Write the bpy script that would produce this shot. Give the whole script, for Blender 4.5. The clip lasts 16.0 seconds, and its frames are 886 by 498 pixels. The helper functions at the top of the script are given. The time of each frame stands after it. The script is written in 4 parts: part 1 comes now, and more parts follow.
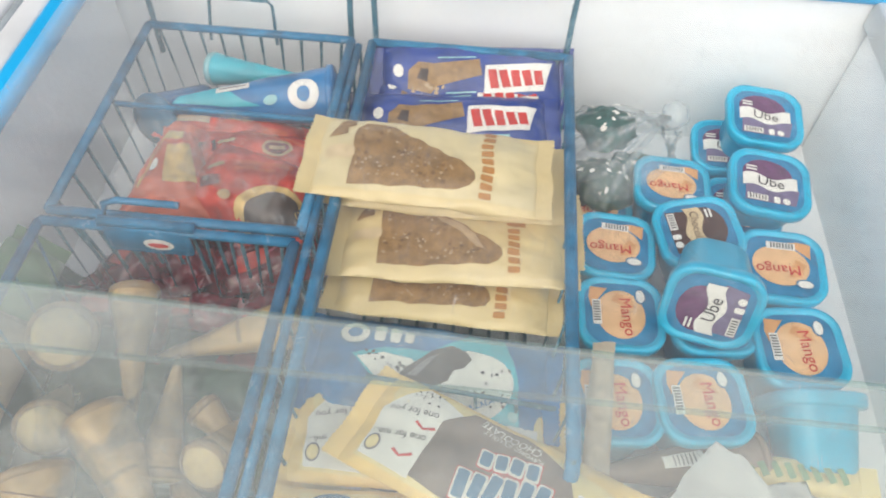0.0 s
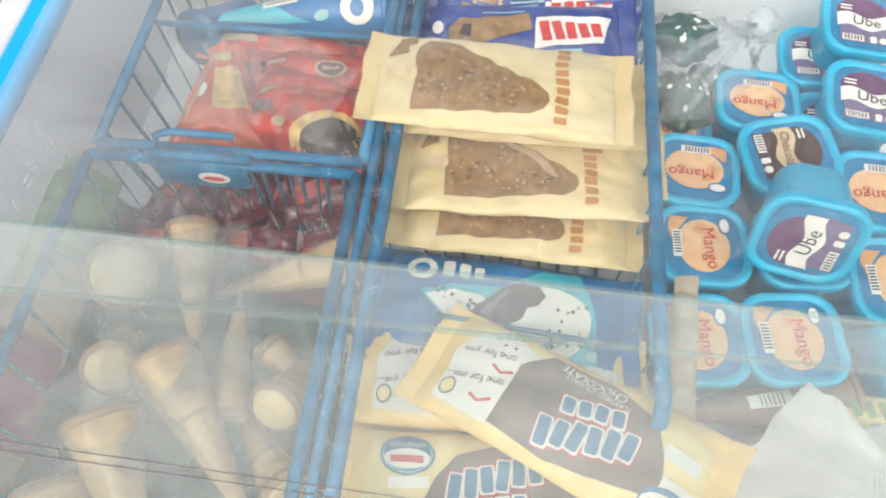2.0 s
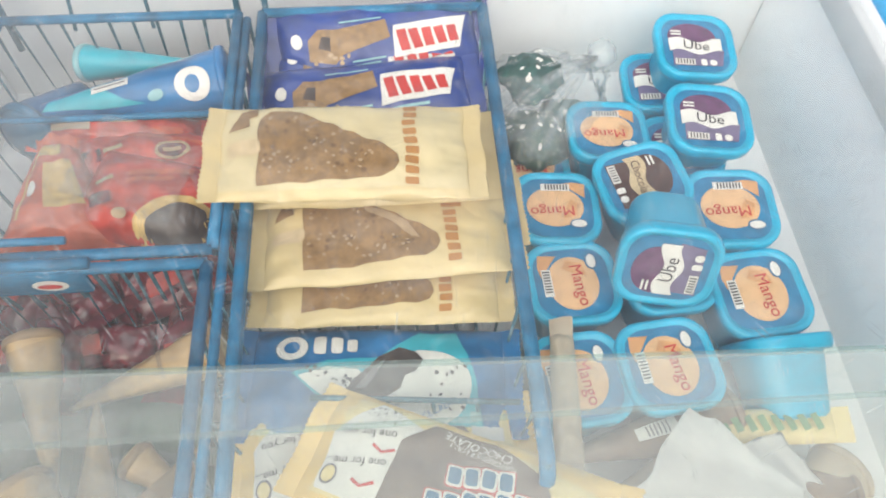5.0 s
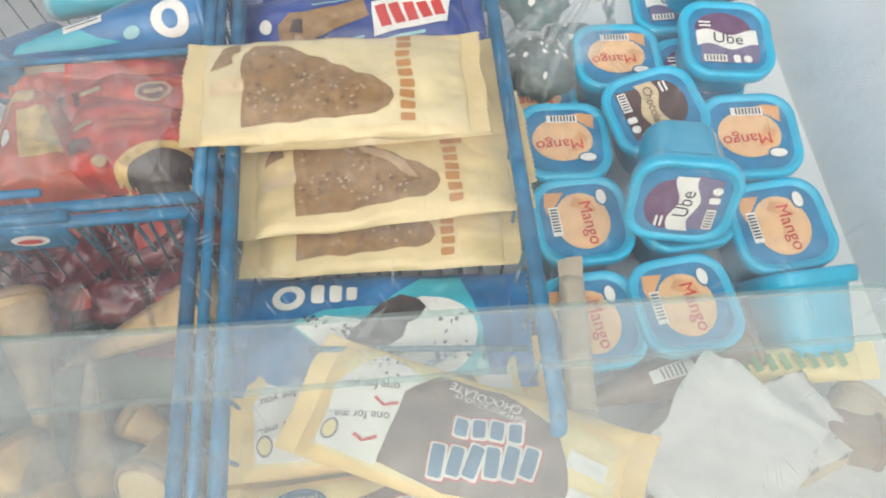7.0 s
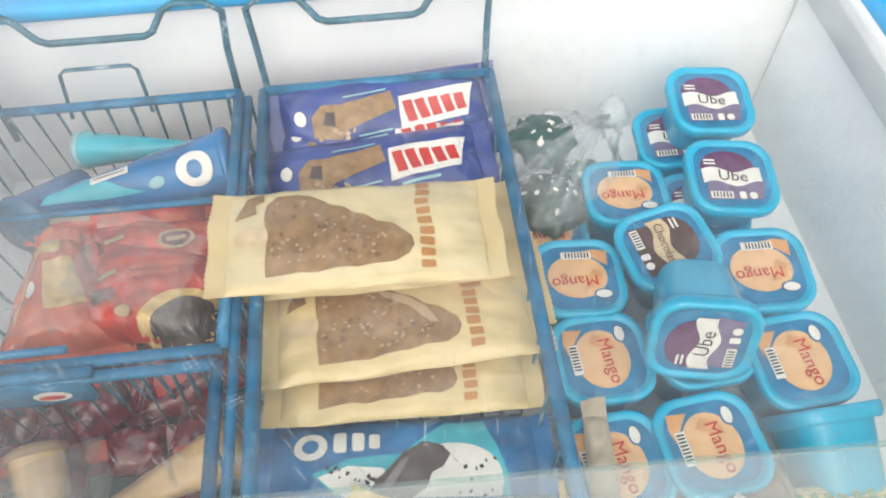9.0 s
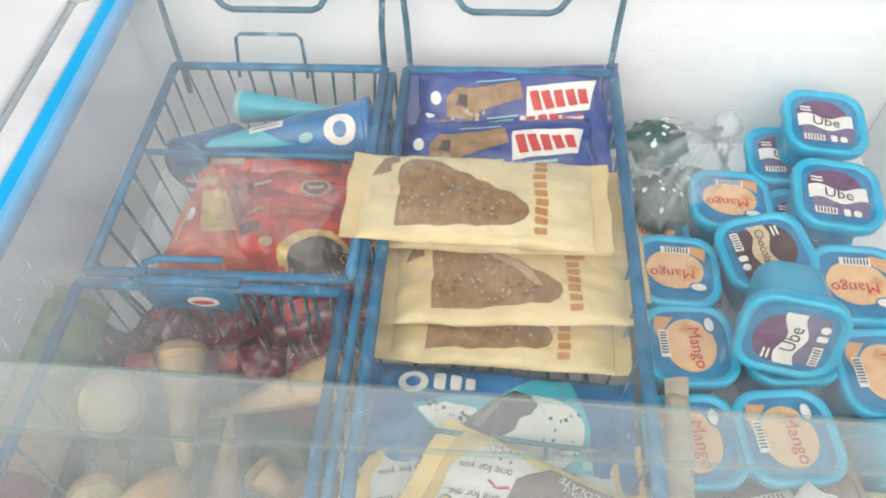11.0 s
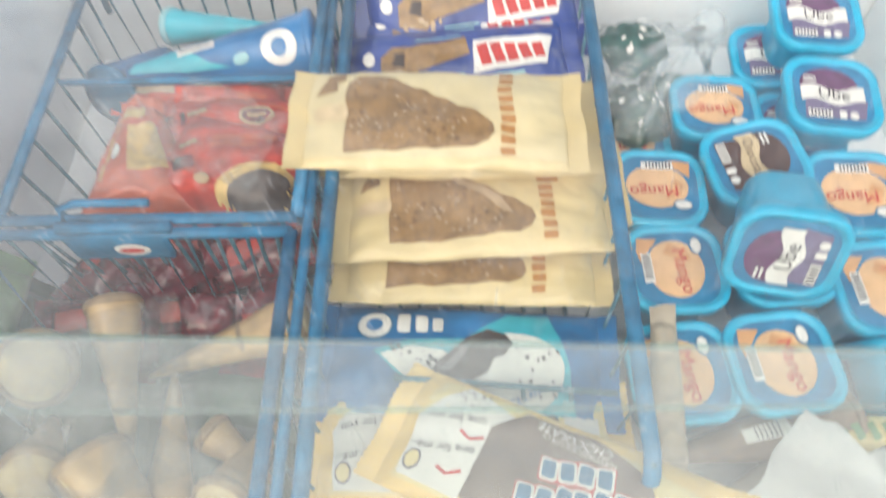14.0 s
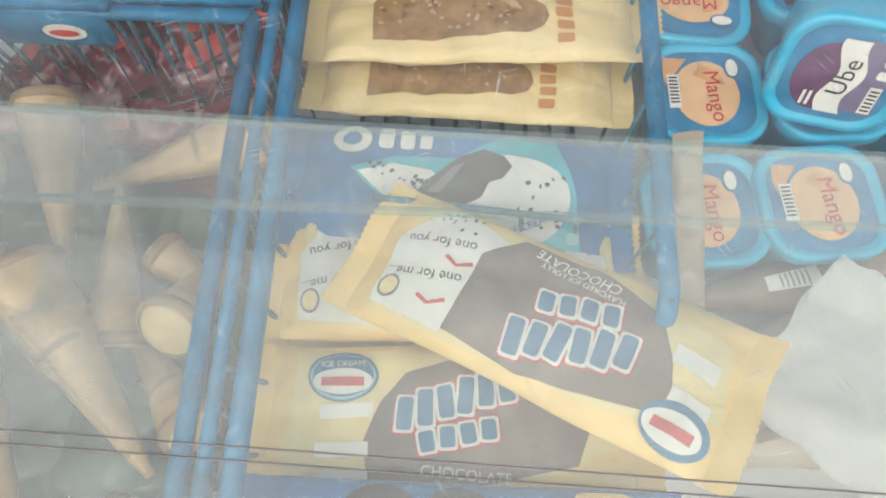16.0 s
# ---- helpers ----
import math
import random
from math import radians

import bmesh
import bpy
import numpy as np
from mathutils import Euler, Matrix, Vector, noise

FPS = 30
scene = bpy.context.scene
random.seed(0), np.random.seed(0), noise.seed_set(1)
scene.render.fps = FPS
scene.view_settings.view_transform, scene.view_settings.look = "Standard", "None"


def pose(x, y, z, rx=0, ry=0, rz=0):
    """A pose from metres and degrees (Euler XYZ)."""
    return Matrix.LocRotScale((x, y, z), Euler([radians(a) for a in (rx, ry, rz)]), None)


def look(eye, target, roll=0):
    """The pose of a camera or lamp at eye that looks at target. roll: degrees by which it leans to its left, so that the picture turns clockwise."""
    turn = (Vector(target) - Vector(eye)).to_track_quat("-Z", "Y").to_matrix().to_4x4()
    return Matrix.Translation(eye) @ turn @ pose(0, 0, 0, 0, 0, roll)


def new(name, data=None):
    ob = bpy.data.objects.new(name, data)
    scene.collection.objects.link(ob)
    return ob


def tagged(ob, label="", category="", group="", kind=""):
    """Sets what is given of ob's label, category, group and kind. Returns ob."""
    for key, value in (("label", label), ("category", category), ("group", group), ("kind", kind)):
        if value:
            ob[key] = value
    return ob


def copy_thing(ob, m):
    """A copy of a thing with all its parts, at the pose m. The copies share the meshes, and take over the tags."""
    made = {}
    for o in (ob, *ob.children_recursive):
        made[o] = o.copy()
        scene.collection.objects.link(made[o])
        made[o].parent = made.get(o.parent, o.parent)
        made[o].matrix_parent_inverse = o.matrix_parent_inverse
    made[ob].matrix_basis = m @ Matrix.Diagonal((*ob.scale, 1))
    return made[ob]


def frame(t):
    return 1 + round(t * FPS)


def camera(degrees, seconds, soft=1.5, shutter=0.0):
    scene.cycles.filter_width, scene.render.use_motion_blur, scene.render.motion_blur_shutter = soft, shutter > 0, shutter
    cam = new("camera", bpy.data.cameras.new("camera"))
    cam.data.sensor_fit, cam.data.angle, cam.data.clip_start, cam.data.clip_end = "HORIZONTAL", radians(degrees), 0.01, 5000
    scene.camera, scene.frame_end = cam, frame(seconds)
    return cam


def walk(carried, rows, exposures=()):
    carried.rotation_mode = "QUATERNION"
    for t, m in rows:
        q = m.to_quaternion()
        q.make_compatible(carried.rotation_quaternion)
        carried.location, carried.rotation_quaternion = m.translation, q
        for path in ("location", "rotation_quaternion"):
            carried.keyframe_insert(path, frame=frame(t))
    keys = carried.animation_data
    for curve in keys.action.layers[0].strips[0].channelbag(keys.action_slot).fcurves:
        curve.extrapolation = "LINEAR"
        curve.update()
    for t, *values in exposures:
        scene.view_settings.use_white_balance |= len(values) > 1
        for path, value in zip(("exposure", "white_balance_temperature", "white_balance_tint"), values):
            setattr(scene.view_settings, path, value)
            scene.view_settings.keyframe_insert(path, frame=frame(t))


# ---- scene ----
EXPOSURES = [(0, -0.16), (1, 0.04), (2, 0.10), (3.5, 0.15), (4.5, 0.06), (7.5, -0.07), (10.4, -0.02), (11, -0.12), (12, -0.06), (13, -0.12), (14, 0.10), (14.6, 0.0), (15.5, -0.09), (16, -0.11)]
KELVIN = 6520
cam = camera(61.7, 16.0, soft=1.9, shutter=0.5)
PATH = [
    (0, (0.129, 0.099, 1.207), (0.006, 1.475, -0.239), 1.5),
    (0.5, (0.131, 0.112, 1.206), (0.07, 1.475, -0.257), 0.8),
    (1, (0.146, 0.124, 1.209), (0.108, 1.431, -0.304), -1.1),
    (1.5, (0.12, 0.129, 1.197), (0.045, 1.352, -0.384), -1.3),
    (2, (0.102, 0.128, 1.196), (-0.085, 1.299, -0.414), -2.1),
    (2.5, (0.106, 0.127, 1.195), (-0.118, 1.277, -0.426), -3.4),
    (3, (0.107, 0.131, 1.196), (-0.106, 1.254, -0.445), -2.6),
    (3.5, (0.106, 0.136, 1.192), (0.056, 1.29, -0.441), -0.8),
    (4, (0.114, 0.128, 1.199), (0.099, 1.389, -0.353), 1.7),
    (4.5, (0.11, 0.128, 1.194), (0.144, 1.432, -0.323), 2.9),
    (4.7, (0.123, 0.144, 1.198), (0.183, 1.426, -0.336), 0.6),
    (6.8, (0.133, 0.175, 1.179), (0.167, 1.293, -0.479), -3.3),
    (7, (0.132, 0.172, 1.18), (0.154, 1.278, -0.486), -3.5),
    (7.5, (0.131, 0.17, 1.175), (0.111, 1.28, -0.489), -5.3),
    (8, (0.122, 0.198, 1.196), (0.173, 1.354, -0.435), -2.7),
    (8.2, (0.123, 0.194, 1.199), (0.177, 1.475, -0.337), -3.7),
    (10.3, (0.108, 0.187, 1.199), (0.144, 1.518, -0.294), -2.8),
    (10.5, (0.106, 0.168, 1.201), (-0.007, 1.5, -0.287), -4.3),
    (11, (0.103, 0.133, 1.208), (-0.07, 1.5, -0.24), -3.3),
    (11.5, (0.106, 0.134, 1.197), (0.014, 1.418, -0.333), -1.6),
    (12, (0.094, 0.134, 1.199), (-0.078, 1.405, -0.336), -2.4),
    (12.5, (0.085, 0.135, 1.196), (-0.151, 1.404, -0.332), -2.6),
    (13, (0.082, 0.136, 1.196), (-0.2, 1.391, -0.336), -3.0),
    (13.5, (0.089, 0.148, 1.2), (-0.153, 1.409, -0.333), -4.3),
    (14, (0.109, 0.166, 1.172), (0.0, 1.391, -0.406), -4.6),
    (14.5, (0.111, 0.165, 1.118), (-0.015, 1.201, -0.588), -8.1),
    (15, (0.11, 0.168, 1.112), (0.023, 1.136, -0.636), -3.3),
    (15.5, (0.106, 0.172, 1.107), (0.037, 1.133, -0.646), -0.0),
    (16, (0.109, 0.172, 1.107), (0.021, 1.125, -0.649), -2.1),
]
LEVEL = pose(0.1, 0.4, 0.83) @ pose(0, 0, 0, -6.578, -1.130, -0.915) @ pose(-0.1, -0.4, -0.83)
walk(cam, [(t, LEVEL @ look(eye, target, roll)) for t, eye, target, roll in PATH], exposures=[(t, stops, KELVIN, 10) for t, stops in EXPOSURES])

# ---- world and light ----
world = bpy.data.worlds.new("sky")
scene.world = world
world.use_nodes = True
wn = world.node_tree
sky = wn.nodes.new("ShaderNodeTexSky")
sky.sky_type, sky.sun_disc = "NISHITA", False
sky.dust_density, sky.air_density = 6.0, 1.0
sky.sun_elevation, sky.sun_rotation = radians(50), radians(192)
wn.links.new(sky.outputs[0], wn.nodes["Background"].inputs[0])
wn.nodes["Background"].inputs[1].default_value = 0.11
sun = new("sun", bpy.data.lights.new("sun", "SUN"))
sun.data.energy, sun.data.angle, sun.data.color = 3.3, radians(120), (1.0, 0.965, 0.92)
sun.matrix_world = look((-0.45, -2.1, 3.8), (0.1, 0.4, 0.8))


# ---- materials ----
def lin(h):
    c = [int(h[i:i + 2], 16) / 255 for i in (0, 2, 4)]
    return tuple(((v + 0.055) / 1.055) ** 2.4 if v > 0.04 else v / 12.92 for v in c) + (1,)


def material(name, colour, rough=0.5, metal=0.0, vary=0.12, size=60.0, bump=0.15, fine=400.0, frost=0.0, coat=0.0, other=None, see=0.0, depth=0.80):
    """Paint, film or plastic with stains at two scales, fine relief and, where frost > 0, patches of rime."""
    m = bpy.data.materials.new(name)
    m.use_nodes = True
    t = m.node_tree
    n, link = t.nodes, t.links.new
    b = n["Principled BSDF"]
    pos = n.new("ShaderNodeTexCoord")
    big, small = n.new("ShaderNodeTexNoise"), n.new("ShaderNodeTexNoise")
    for node, s, d in ((big, size, 4), (small, fine, 3)):
        node.inputs["Scale"].default_value, node.inputs["Detail"].default_value = s, d
        link(pos.outputs["Object"], node.inputs["Vector"])
    base = tuple(v * depth for v in lin(colour)[:3]) + (1,)
    dark = tuple(v * (1 - vary * 2.2) for v in base[:3]) + (1,)
    light = tuple(min(1, v * (1 + vary) + 0.02 * vary) for v in base[:3]) + (1,)
    ramp = n.new("ShaderNodeMix")
    ramp.data_type = "RGBA"
    ramp.inputs[6].default_value, ramp.inputs[7].default_value = dark, lin(other) if other else light
    stretch = n.new("ShaderNodeMapRange")
    stretch.inputs[1].default_value, stretch.inputs[2].default_value = (0.5, 0.6) if other else (0.3, 0.65)
    link(big.outputs[0], stretch.inputs[0])
    link(stretch.outputs[0], ramp.inputs[0])
    colour_out = ramp.outputs[2]
    if other:
        ramp.inputs[6].default_value = base
    if frost:
        rime, edge = n.new("ShaderNodeMapRange"), n.new("ShaderNodeMix")
        mixed = n.new("ShaderNodeMath")
        mixed.operation = "MULTIPLY_ADD"
        link(small.outputs[0], mixed.inputs[0])
        mixed.inputs[1].default_value = 0.5
        link(big.outputs[0], mixed.inputs[2])
        rime.inputs[1].default_value, rime.inputs[2].default_value, rime.inputs[4].default_value = 0.95 - 0.35 * frost, 1.15 - 0.3 * frost, min(1, 0.4 + frost * 0.6)
        link(mixed.outputs[0], rime.inputs[0])
        edge.data_type = "RGBA"
        edge.inputs[7].default_value = (0.72, 0.8, 0.84, 1)
        link(rime.outputs[0], edge.inputs[0])
        link(colour_out, edge.inputs[6])
        colour_out = edge.outputs[2]
    link(colour_out, b.inputs["Base Color"])
    b.inputs["Roughness"].default_value, b.inputs["Metallic"].default_value = rough, metal
    b.inputs["Coat Weight"].default_value, b.inputs["Coat Roughness"].default_value = coat, 0.12
    relief = n.new("ShaderNodeBump")
    relief.inputs["Strength"].default_value, relief.inputs["Distance"].default_value = bump, 0.002
    link(small.outputs[0], relief.inputs["Height"])
    link(relief.outputs[0], b.inputs["Normal"])
    if see:
        clear, mix = n.new("ShaderNodeBsdfTransparent"), n.new("ShaderNodeMixShader")
        mix.inputs[0].default_value = see
        link(b.outputs[0], mix.inputs[1])
        link(clear.outputs[0], mix.inputs[2])
        link(mix.outputs[0], n["Material Output"].inputs[0])
    return m


def glass(name, tint, haze, streak, dust=(0.86, 0.9, 0.9, 1), rime=0.0, hairs=0.71):
    """A dusty, misted pane: clear tinted glass with gloss, and a film of mist and wiped streaks that scatters light."""
    m = bpy.data.materials.new(name)
    m.use_nodes = True
    t = m.node_tree
    n, link = t.nodes, t.links.new
    n.remove(n["Principled BSDF"])
    clear, gloss, mist = n.new("ShaderNodeBsdfTransparent"), n.new("ShaderNodeBsdfGlossy"), n.new("ShaderNodeBsdfDiffuse")
    clear.inputs[0].default_value = tint
    gloss.inputs["Roughness"].default_value = 0.06
    mist.inputs[0].default_value = dust
    a, b = n.new("ShaderNodeMixShader"), n.new("ShaderNodeMixShader")
    a.inputs[0].default_value = 0.022
    pos, warp = n.new("ShaderNodeTexCoord"), n.new("ShaderNodeMapping")
    warp.inputs["Rotation"].default_value, warp.inputs["Scale"].default_value = (0, 0, 0.5), (3, 14, 1)
    clouds, wipes = n.new("ShaderNodeTexNoise"), n.new("ShaderNodeTexNoise")
    clouds.inputs["Scale"].default_value, wipes.inputs["Scale"].default_value, wipes.inputs["Detail"].default_value = 7, 4, 6
    link(pos.outputs["Object"], clouds.inputs["Vector"])
    link(pos.outputs["Object"], warp.inputs["Vector"])
    link(warp.outputs[0], wipes.inputs["Vector"])
    amount = n.new("ShaderNodeMath")
    amount.operation = "MULTIPLY"
    link(clouds.outputs[0], amount.inputs[0])
    link(wipes.outputs[0], amount.inputs[1])
    spread = n.new("ShaderNodeMapRange")
    spread.inputs[1].default_value, spread.inputs[2].default_value = 0.08, 0.42
    spread.inputs[3].default_value, spread.inputs[4].default_value = haze, haze + streak
    link(amount.outputs[0], spread.inputs[0])
    total = spread.outputs[0]
    if rime:
        # mist at the left frame; its strength also paints the dark wall there lighter
        where, side, patch, more = n.new("ShaderNodeSeparateXYZ"), n.new("ShaderNodeMapRange"), n.new("ShaderNodeMath"), n.new("ShaderNodeMath")
        link(pos.outputs["Object"], where.inputs[0])
        link(where.outputs[0], side.inputs[0])
        side.inputs[1].default_value, side.inputs[2].default_value, side.inputs[4].default_value = -0.03, -0.18, 2 * rime
        patch.operation, more.operation = "MULTIPLY", "ADD"
        link(side.outputs[0], patch.inputs[0])
        link(clouds.outputs[0], patch.inputs[1])
        link(patch.outputs[0], more.inputs[0])
        link(total, more.inputs[1])
        total = more.outputs[0]
    for turn, cut in ((0.35, hairs), (-0.9, hairs + 0.01), (1.45, hairs), (2.2, hairs)):
        lay, hair, pick, add = n.new("ShaderNodeMapping"), n.new("ShaderNodeTexNoise"), n.new("ShaderNodeMapRange"), n.new("ShaderNodeMath")
        lay.vector_type = "TEXTURE"
        lay.inputs["Rotation"].default_value, lay.inputs["Scale"].default_value = (0, 0, turn), (1 / 60, 1 / 1100, 1)
        hair.inputs["Scale"].default_value, hair.inputs["Detail"].default_value = 1.0, 1
        pick.inputs[1].default_value, pick.inputs[2].default_value, pick.inputs[4].default_value = cut, cut + 0.10, 0.16
        add.operation = "ADD"
        link(pos.outputs["Object"], lay.inputs["Vector"])
        link(lay.outputs[0], hair.inputs["Vector"])
        link(hair.outputs[0], pick.inputs[0])
        link(total, add.inputs[0])
        link(pick.outputs[0], add.inputs[1])
        total = add.outputs[0]
    link(clear.outputs[0], a.inputs[1])
    link(gloss.outputs[0], a.inputs[2])
    link(total, b.inputs[0])
    link(a.outputs[0], b.inputs[1])
    link(mist.outputs[0], b.inputs[2])
    link(b.outputs[0], n["Material Output"].inputs[0])
    return m


M = {
    "liner": material("white frosted liner", "f9fbfb", 0.55, vary=0.015, size=9, bump=0.2, fine=140, depth=1.0),
    "shell": material("white enamel", "e6e8e8", 0.35, vary=0.05, size=5, bump=0.03, depth=1.0),
    "trim": material("off-white plastic trim", "d9dcdc", 0.45, vary=0.06, size=20, bump=0.05, depth=1.0),
    "rim": material("cyan plastic rim", "08aeea", 0.5, vary=0.05, size=18, bump=0.04, coat=0.1, depth=1.0),
    "rubber": material("grey rubber gasket", "b4c0c5", 0.7, vary=0.15, size=40),
    "wire": material("blue coated wire", "0c7fae", 0.4, vary=0.18, size=70, bump=0.3, frost=0.12),
    "wire_rime": material("frosted blue wire", "4a8599", 0.5, vary=0.15, size=70, bump=0.3, frost=0.35),
    "tub": material("sky blue polypropylene", "12b0d6", 0.32, vary=0.06, size=35, bump=0.06, frost=0.03, coat=0.2, depth=1.0),
    "tub_clear": material("blue tub window", "2385b4", 0.3, vary=0.12, size=60, bump=0.1, frost=0.1, coat=0.3, depth=0.92),
    "mango": material("mango orange label", "efc08e", 0.4, vary=0.07, size=90, coat=0.3, depth=0.92),
    "mango_deep": material("deep orange label", "e6aa70", 0.4, coat=0.3, depth=0.92),
    "white_print": material("white print", "e6e4dc", 0.45, vary=0.04, depth=1.0),
    "red_print": material("red print", "d8382f", 0.45, vary=0.06),
    "dark_print": material("dark print", "3a3238", 0.45, vary=0.1),
    "grey_print": material("grey print", "8b8688", 0.5, vary=0.1),
    "purple": material("purple label", "73406f", 0.4, vary=0.15, size=120, coat=0.3),
    "purple_grey": material("violet grey label", "85799b", 0.4, vary=0.12, size=120, coat=0.3),
    "choc_label": material("chocolate label", "5b3d34", 0.4, vary=0.15, size=120, coat=0.3),
    "cream": material("cream yellow film", "ecd59c", 0.38, vary=0.05, size=30, bump=0.4, fine=120, coat=0.35),
    "cream_pale": material("pale cream film", "eedcaa", 0.38, vary=0.05, size=30, bump=0.4, fine=120, coat=0.35),
    "choc": material("milk chocolate print", "a5804f", 0.4, vary=0.12, size=160, bump=0.25, fine=260, coat=0.3),
    "choc_shade": material("milk chocolate shade print", "8a663c", 0.4, vary=0.2, size=160, coat=0.3),
    "choc_light": material("chocolate highlight print", "c8ab84", 0.4, vary=0.1, size=90, coat=0.3),
    "choc_dark": material("dark chocolate print", "4c3a2e", 0.4, vary=0.2, size=120, coat=0.35),
    "brown_print": material("ochre brown lettering", "c88c48", 0.45, vary=0.06),
    "stick": material("wooden stick print", "e3cba0", 0.5, vary=0.08, size=120),
    "navy": material("royal blue film", "24459a", 0.32, vary=0.15, size=45, bump=0.4, fine=110, coat=0.5),
    "blue_film": material("deep blue film", "0f7cbc", 0.28, vary=0.16, size=35, bump=0.4, fine=110, coat=0.5),
    "teal": material("turquoise film", "38c6da", 0.35, vary=0.1, size=35, coat=0.5),
    "pale_teal": material("pale turquoise film", "a3dbe0", 0.35, vary=0.1, size=60, coat=0.5),
    "yellow": material("warm yellow film", "fcd684", 0.36, vary=0.06, size=30, bump=0.4, fine=110, coat=0.4, depth=0.9),
    "lemon": material("pale yellow film", "f4dfa0", 0.36, vary=0.06, size=30, coat=0.4, depth=0.9),
    "lolly_brown": material("grey brown print", "857364", 0.36, vary=0.14, size=40, coat=0.4),
    "lolly_blue": material("slate blue print", "3b7fa6", 0.4, vary=0.06, coat=0.3),
    "red_film": material("red film", "dc4a34", 0.35, vary=0.2, size=70, bump=0.6, fine=70, coat=0.6),
    "crimson": material("dark red film", "7c1522", 0.22, vary=0.35, size=90, bump=0.9, fine=80, coat=0.9, frost=0.05),
    "gold": material("golden wafer print", "e8c478", 0.4, vary=0.15, size=110, coat=0.4),
    "orange_film": material("orange film", "e4683c", 0.32, vary=0.12, size=70, coat=0.5),
    "wafer": material("pale wafer in film", "d6b27e", 0.4, vary=0.14, size=55, bump=0.25, fine=200, coat=0.35),
    "cap": material("cream paper cap", "ead09a", 0.5, vary=0.08, size=40, bump=0.15, coat=0.25),
    "cap_rim": material("tan paper rim", "b0916a", 0.5, vary=0.16, size=60, coat=0.25),
    "kraft": material("brown sleeve", "a08a76", 0.45, vary=0.15, size=50, coat=0.35),
    "tan": material("tan sleeve", "d2c2a8", 0.45, vary=0.1, size=50, coat=0.35),
    "paper": material("white tissue paper", "f7f8f6", 0.85, vary=0.03, size=40, bump=0.2, fine=250, depth=1.0),
    "bag": material("clear crinkled plastic", "dfeaec", 0.35, vary=0.08, size=60, bump=0.5, fine=60, coat=0.3, see=0.80, depth=1.0),
    "bag_fold": material("white gathered plastic", "e4eef0", 0.3, vary=0.08, size=60, bump=0.4, fine=80, coat=0.5, see=0.74, depth=1.0),
    "film_clear": material("clear wrapping film", "e9ece6", 0.12, vary=0.05, size=40, bump=0.6, fine=45, coat=0.8, see=0.89, depth=1.0),
    "green": material("dark green film", "2c625c", 0.6, vary=0.3, size=70, bump=0.5, fine=120, coat=0.05),
    "green_bright": material("leaf green film", "86b07a", 0.35, vary=0.15, size=30, coat=0.4),
    "peach": material("peach film", "cdb79c", 0.4, vary=0.1, size=30, coat=0.4),
    "rose": material("dull red film", "b4607a", 0.4, vary=0.15, size=30, coat=0.4),
    "shadow_green": material("dark teal film", "3a5f4c", 0.4, vary=0.3, size=25, coat=0.4),
    "tile": material("grey floor tile", "9a9a96", 0.5, vary=0.12, size=4, bump=0.1),
    "glass_far": glass("misted clear glass", (0.985, 0.992, 0.992, 1), 0.0, 0.06, rime=0.10, hairs=0.685),
    "glass_near": glass("misted green glass", (0.955, 0.975, 0.955, 1), 0.075, 0.085, (0.84, 0.885, 0.885, 1)),
    "edge": glass("glass edge", (0.8, 0.9, 0.88, 1), 0.06, 0.04),
}


# ---- building helpers ----
def part(name, bm, mat, parent=None, label="", smooth=True):
    me = bpy.data.meshes.new(name)
    bmesh.ops.recalc_face_normals(bm, faces=bm.faces[:])
    bm.to_mesh(me)
    bm.free()
    me.materials.append(M[mat])
    for p in me.polygons:
        p.use_smooth = smooth
    ob = new(name, me)
    if parent:
        ob.parent = parent
    return tagged(ob, label)


def thing(name, label, category, group="", kind="", m=None):
    ob = tagged(new(name), label, category, group, kind)
    if m is not None:
        ob.matrix_world = m
    return ob


def box(bm, x0, x1, y0, y1, z0, z1, bevel=0.0):
    vs = [bm.verts.new((x, y, z)) for z in (z0, z1) for y in (y0, y1) for x in (x0, x1)]
    fs = [bm.faces.new([vs[i] for i in f]) for f in ((0, 2, 3, 1), (4, 5, 7, 6), (0, 1, 5, 4), (2, 6, 7, 3), (0, 4, 6, 2), (1, 3, 7, 5))]
    if bevel:
        es = list({e for f in fs for e in f.edges})
        bmesh.ops.bevel(bm, geom=es, offset=bevel, segments=2, profile=0.5, affect="EDGES")
    return bm


def boxed(name, dims, mat, parent=None, label="", bevel=0.0, smooth=False):
    return part(name, box(bmesh.new(), *dims, bevel), mat, parent, label, smooth)


def tube(bm, pts, r, n=8, flat=1.0):
    """A rod through pts, closed at its ends; flat < 1 squashes it in z."""
    pts = [Vector(p) for p in pts]
    rings = []
    for i, p in enumerate(pts):
        d = (pts[min(i + 1, len(pts) - 1)] - pts[max(i - 1, 0)]).normalized()
        up = Vector((0, 0, 1)) if abs(d.z) < 0.9 else Vector((0, 1, 0))
        a = d.cross(up).normalized()
        b = a.cross(d)
        rings.append([bm.verts.new(p + r * (math.cos(k * math.tau / n) * a + flat * math.sin(k * math.tau / n) * b)) for k in range(n)])
    for r0, r1 in zip(rings, rings[1:]):
        for k in range(n):
            bm.faces.new((r0[k], r0[(k + 1) % n], r1[(k + 1) % n], r1[k]))
    bm.faces.new(rings[0][::-1])
    bm.faces.new(rings[-1])
    return bm


def rod(name, pts, r, mat, parent=None, label="", n=8, flat=1.0):
    return part(name, tube(bmesh.new(), pts, r, n, flat), mat, parent, label)


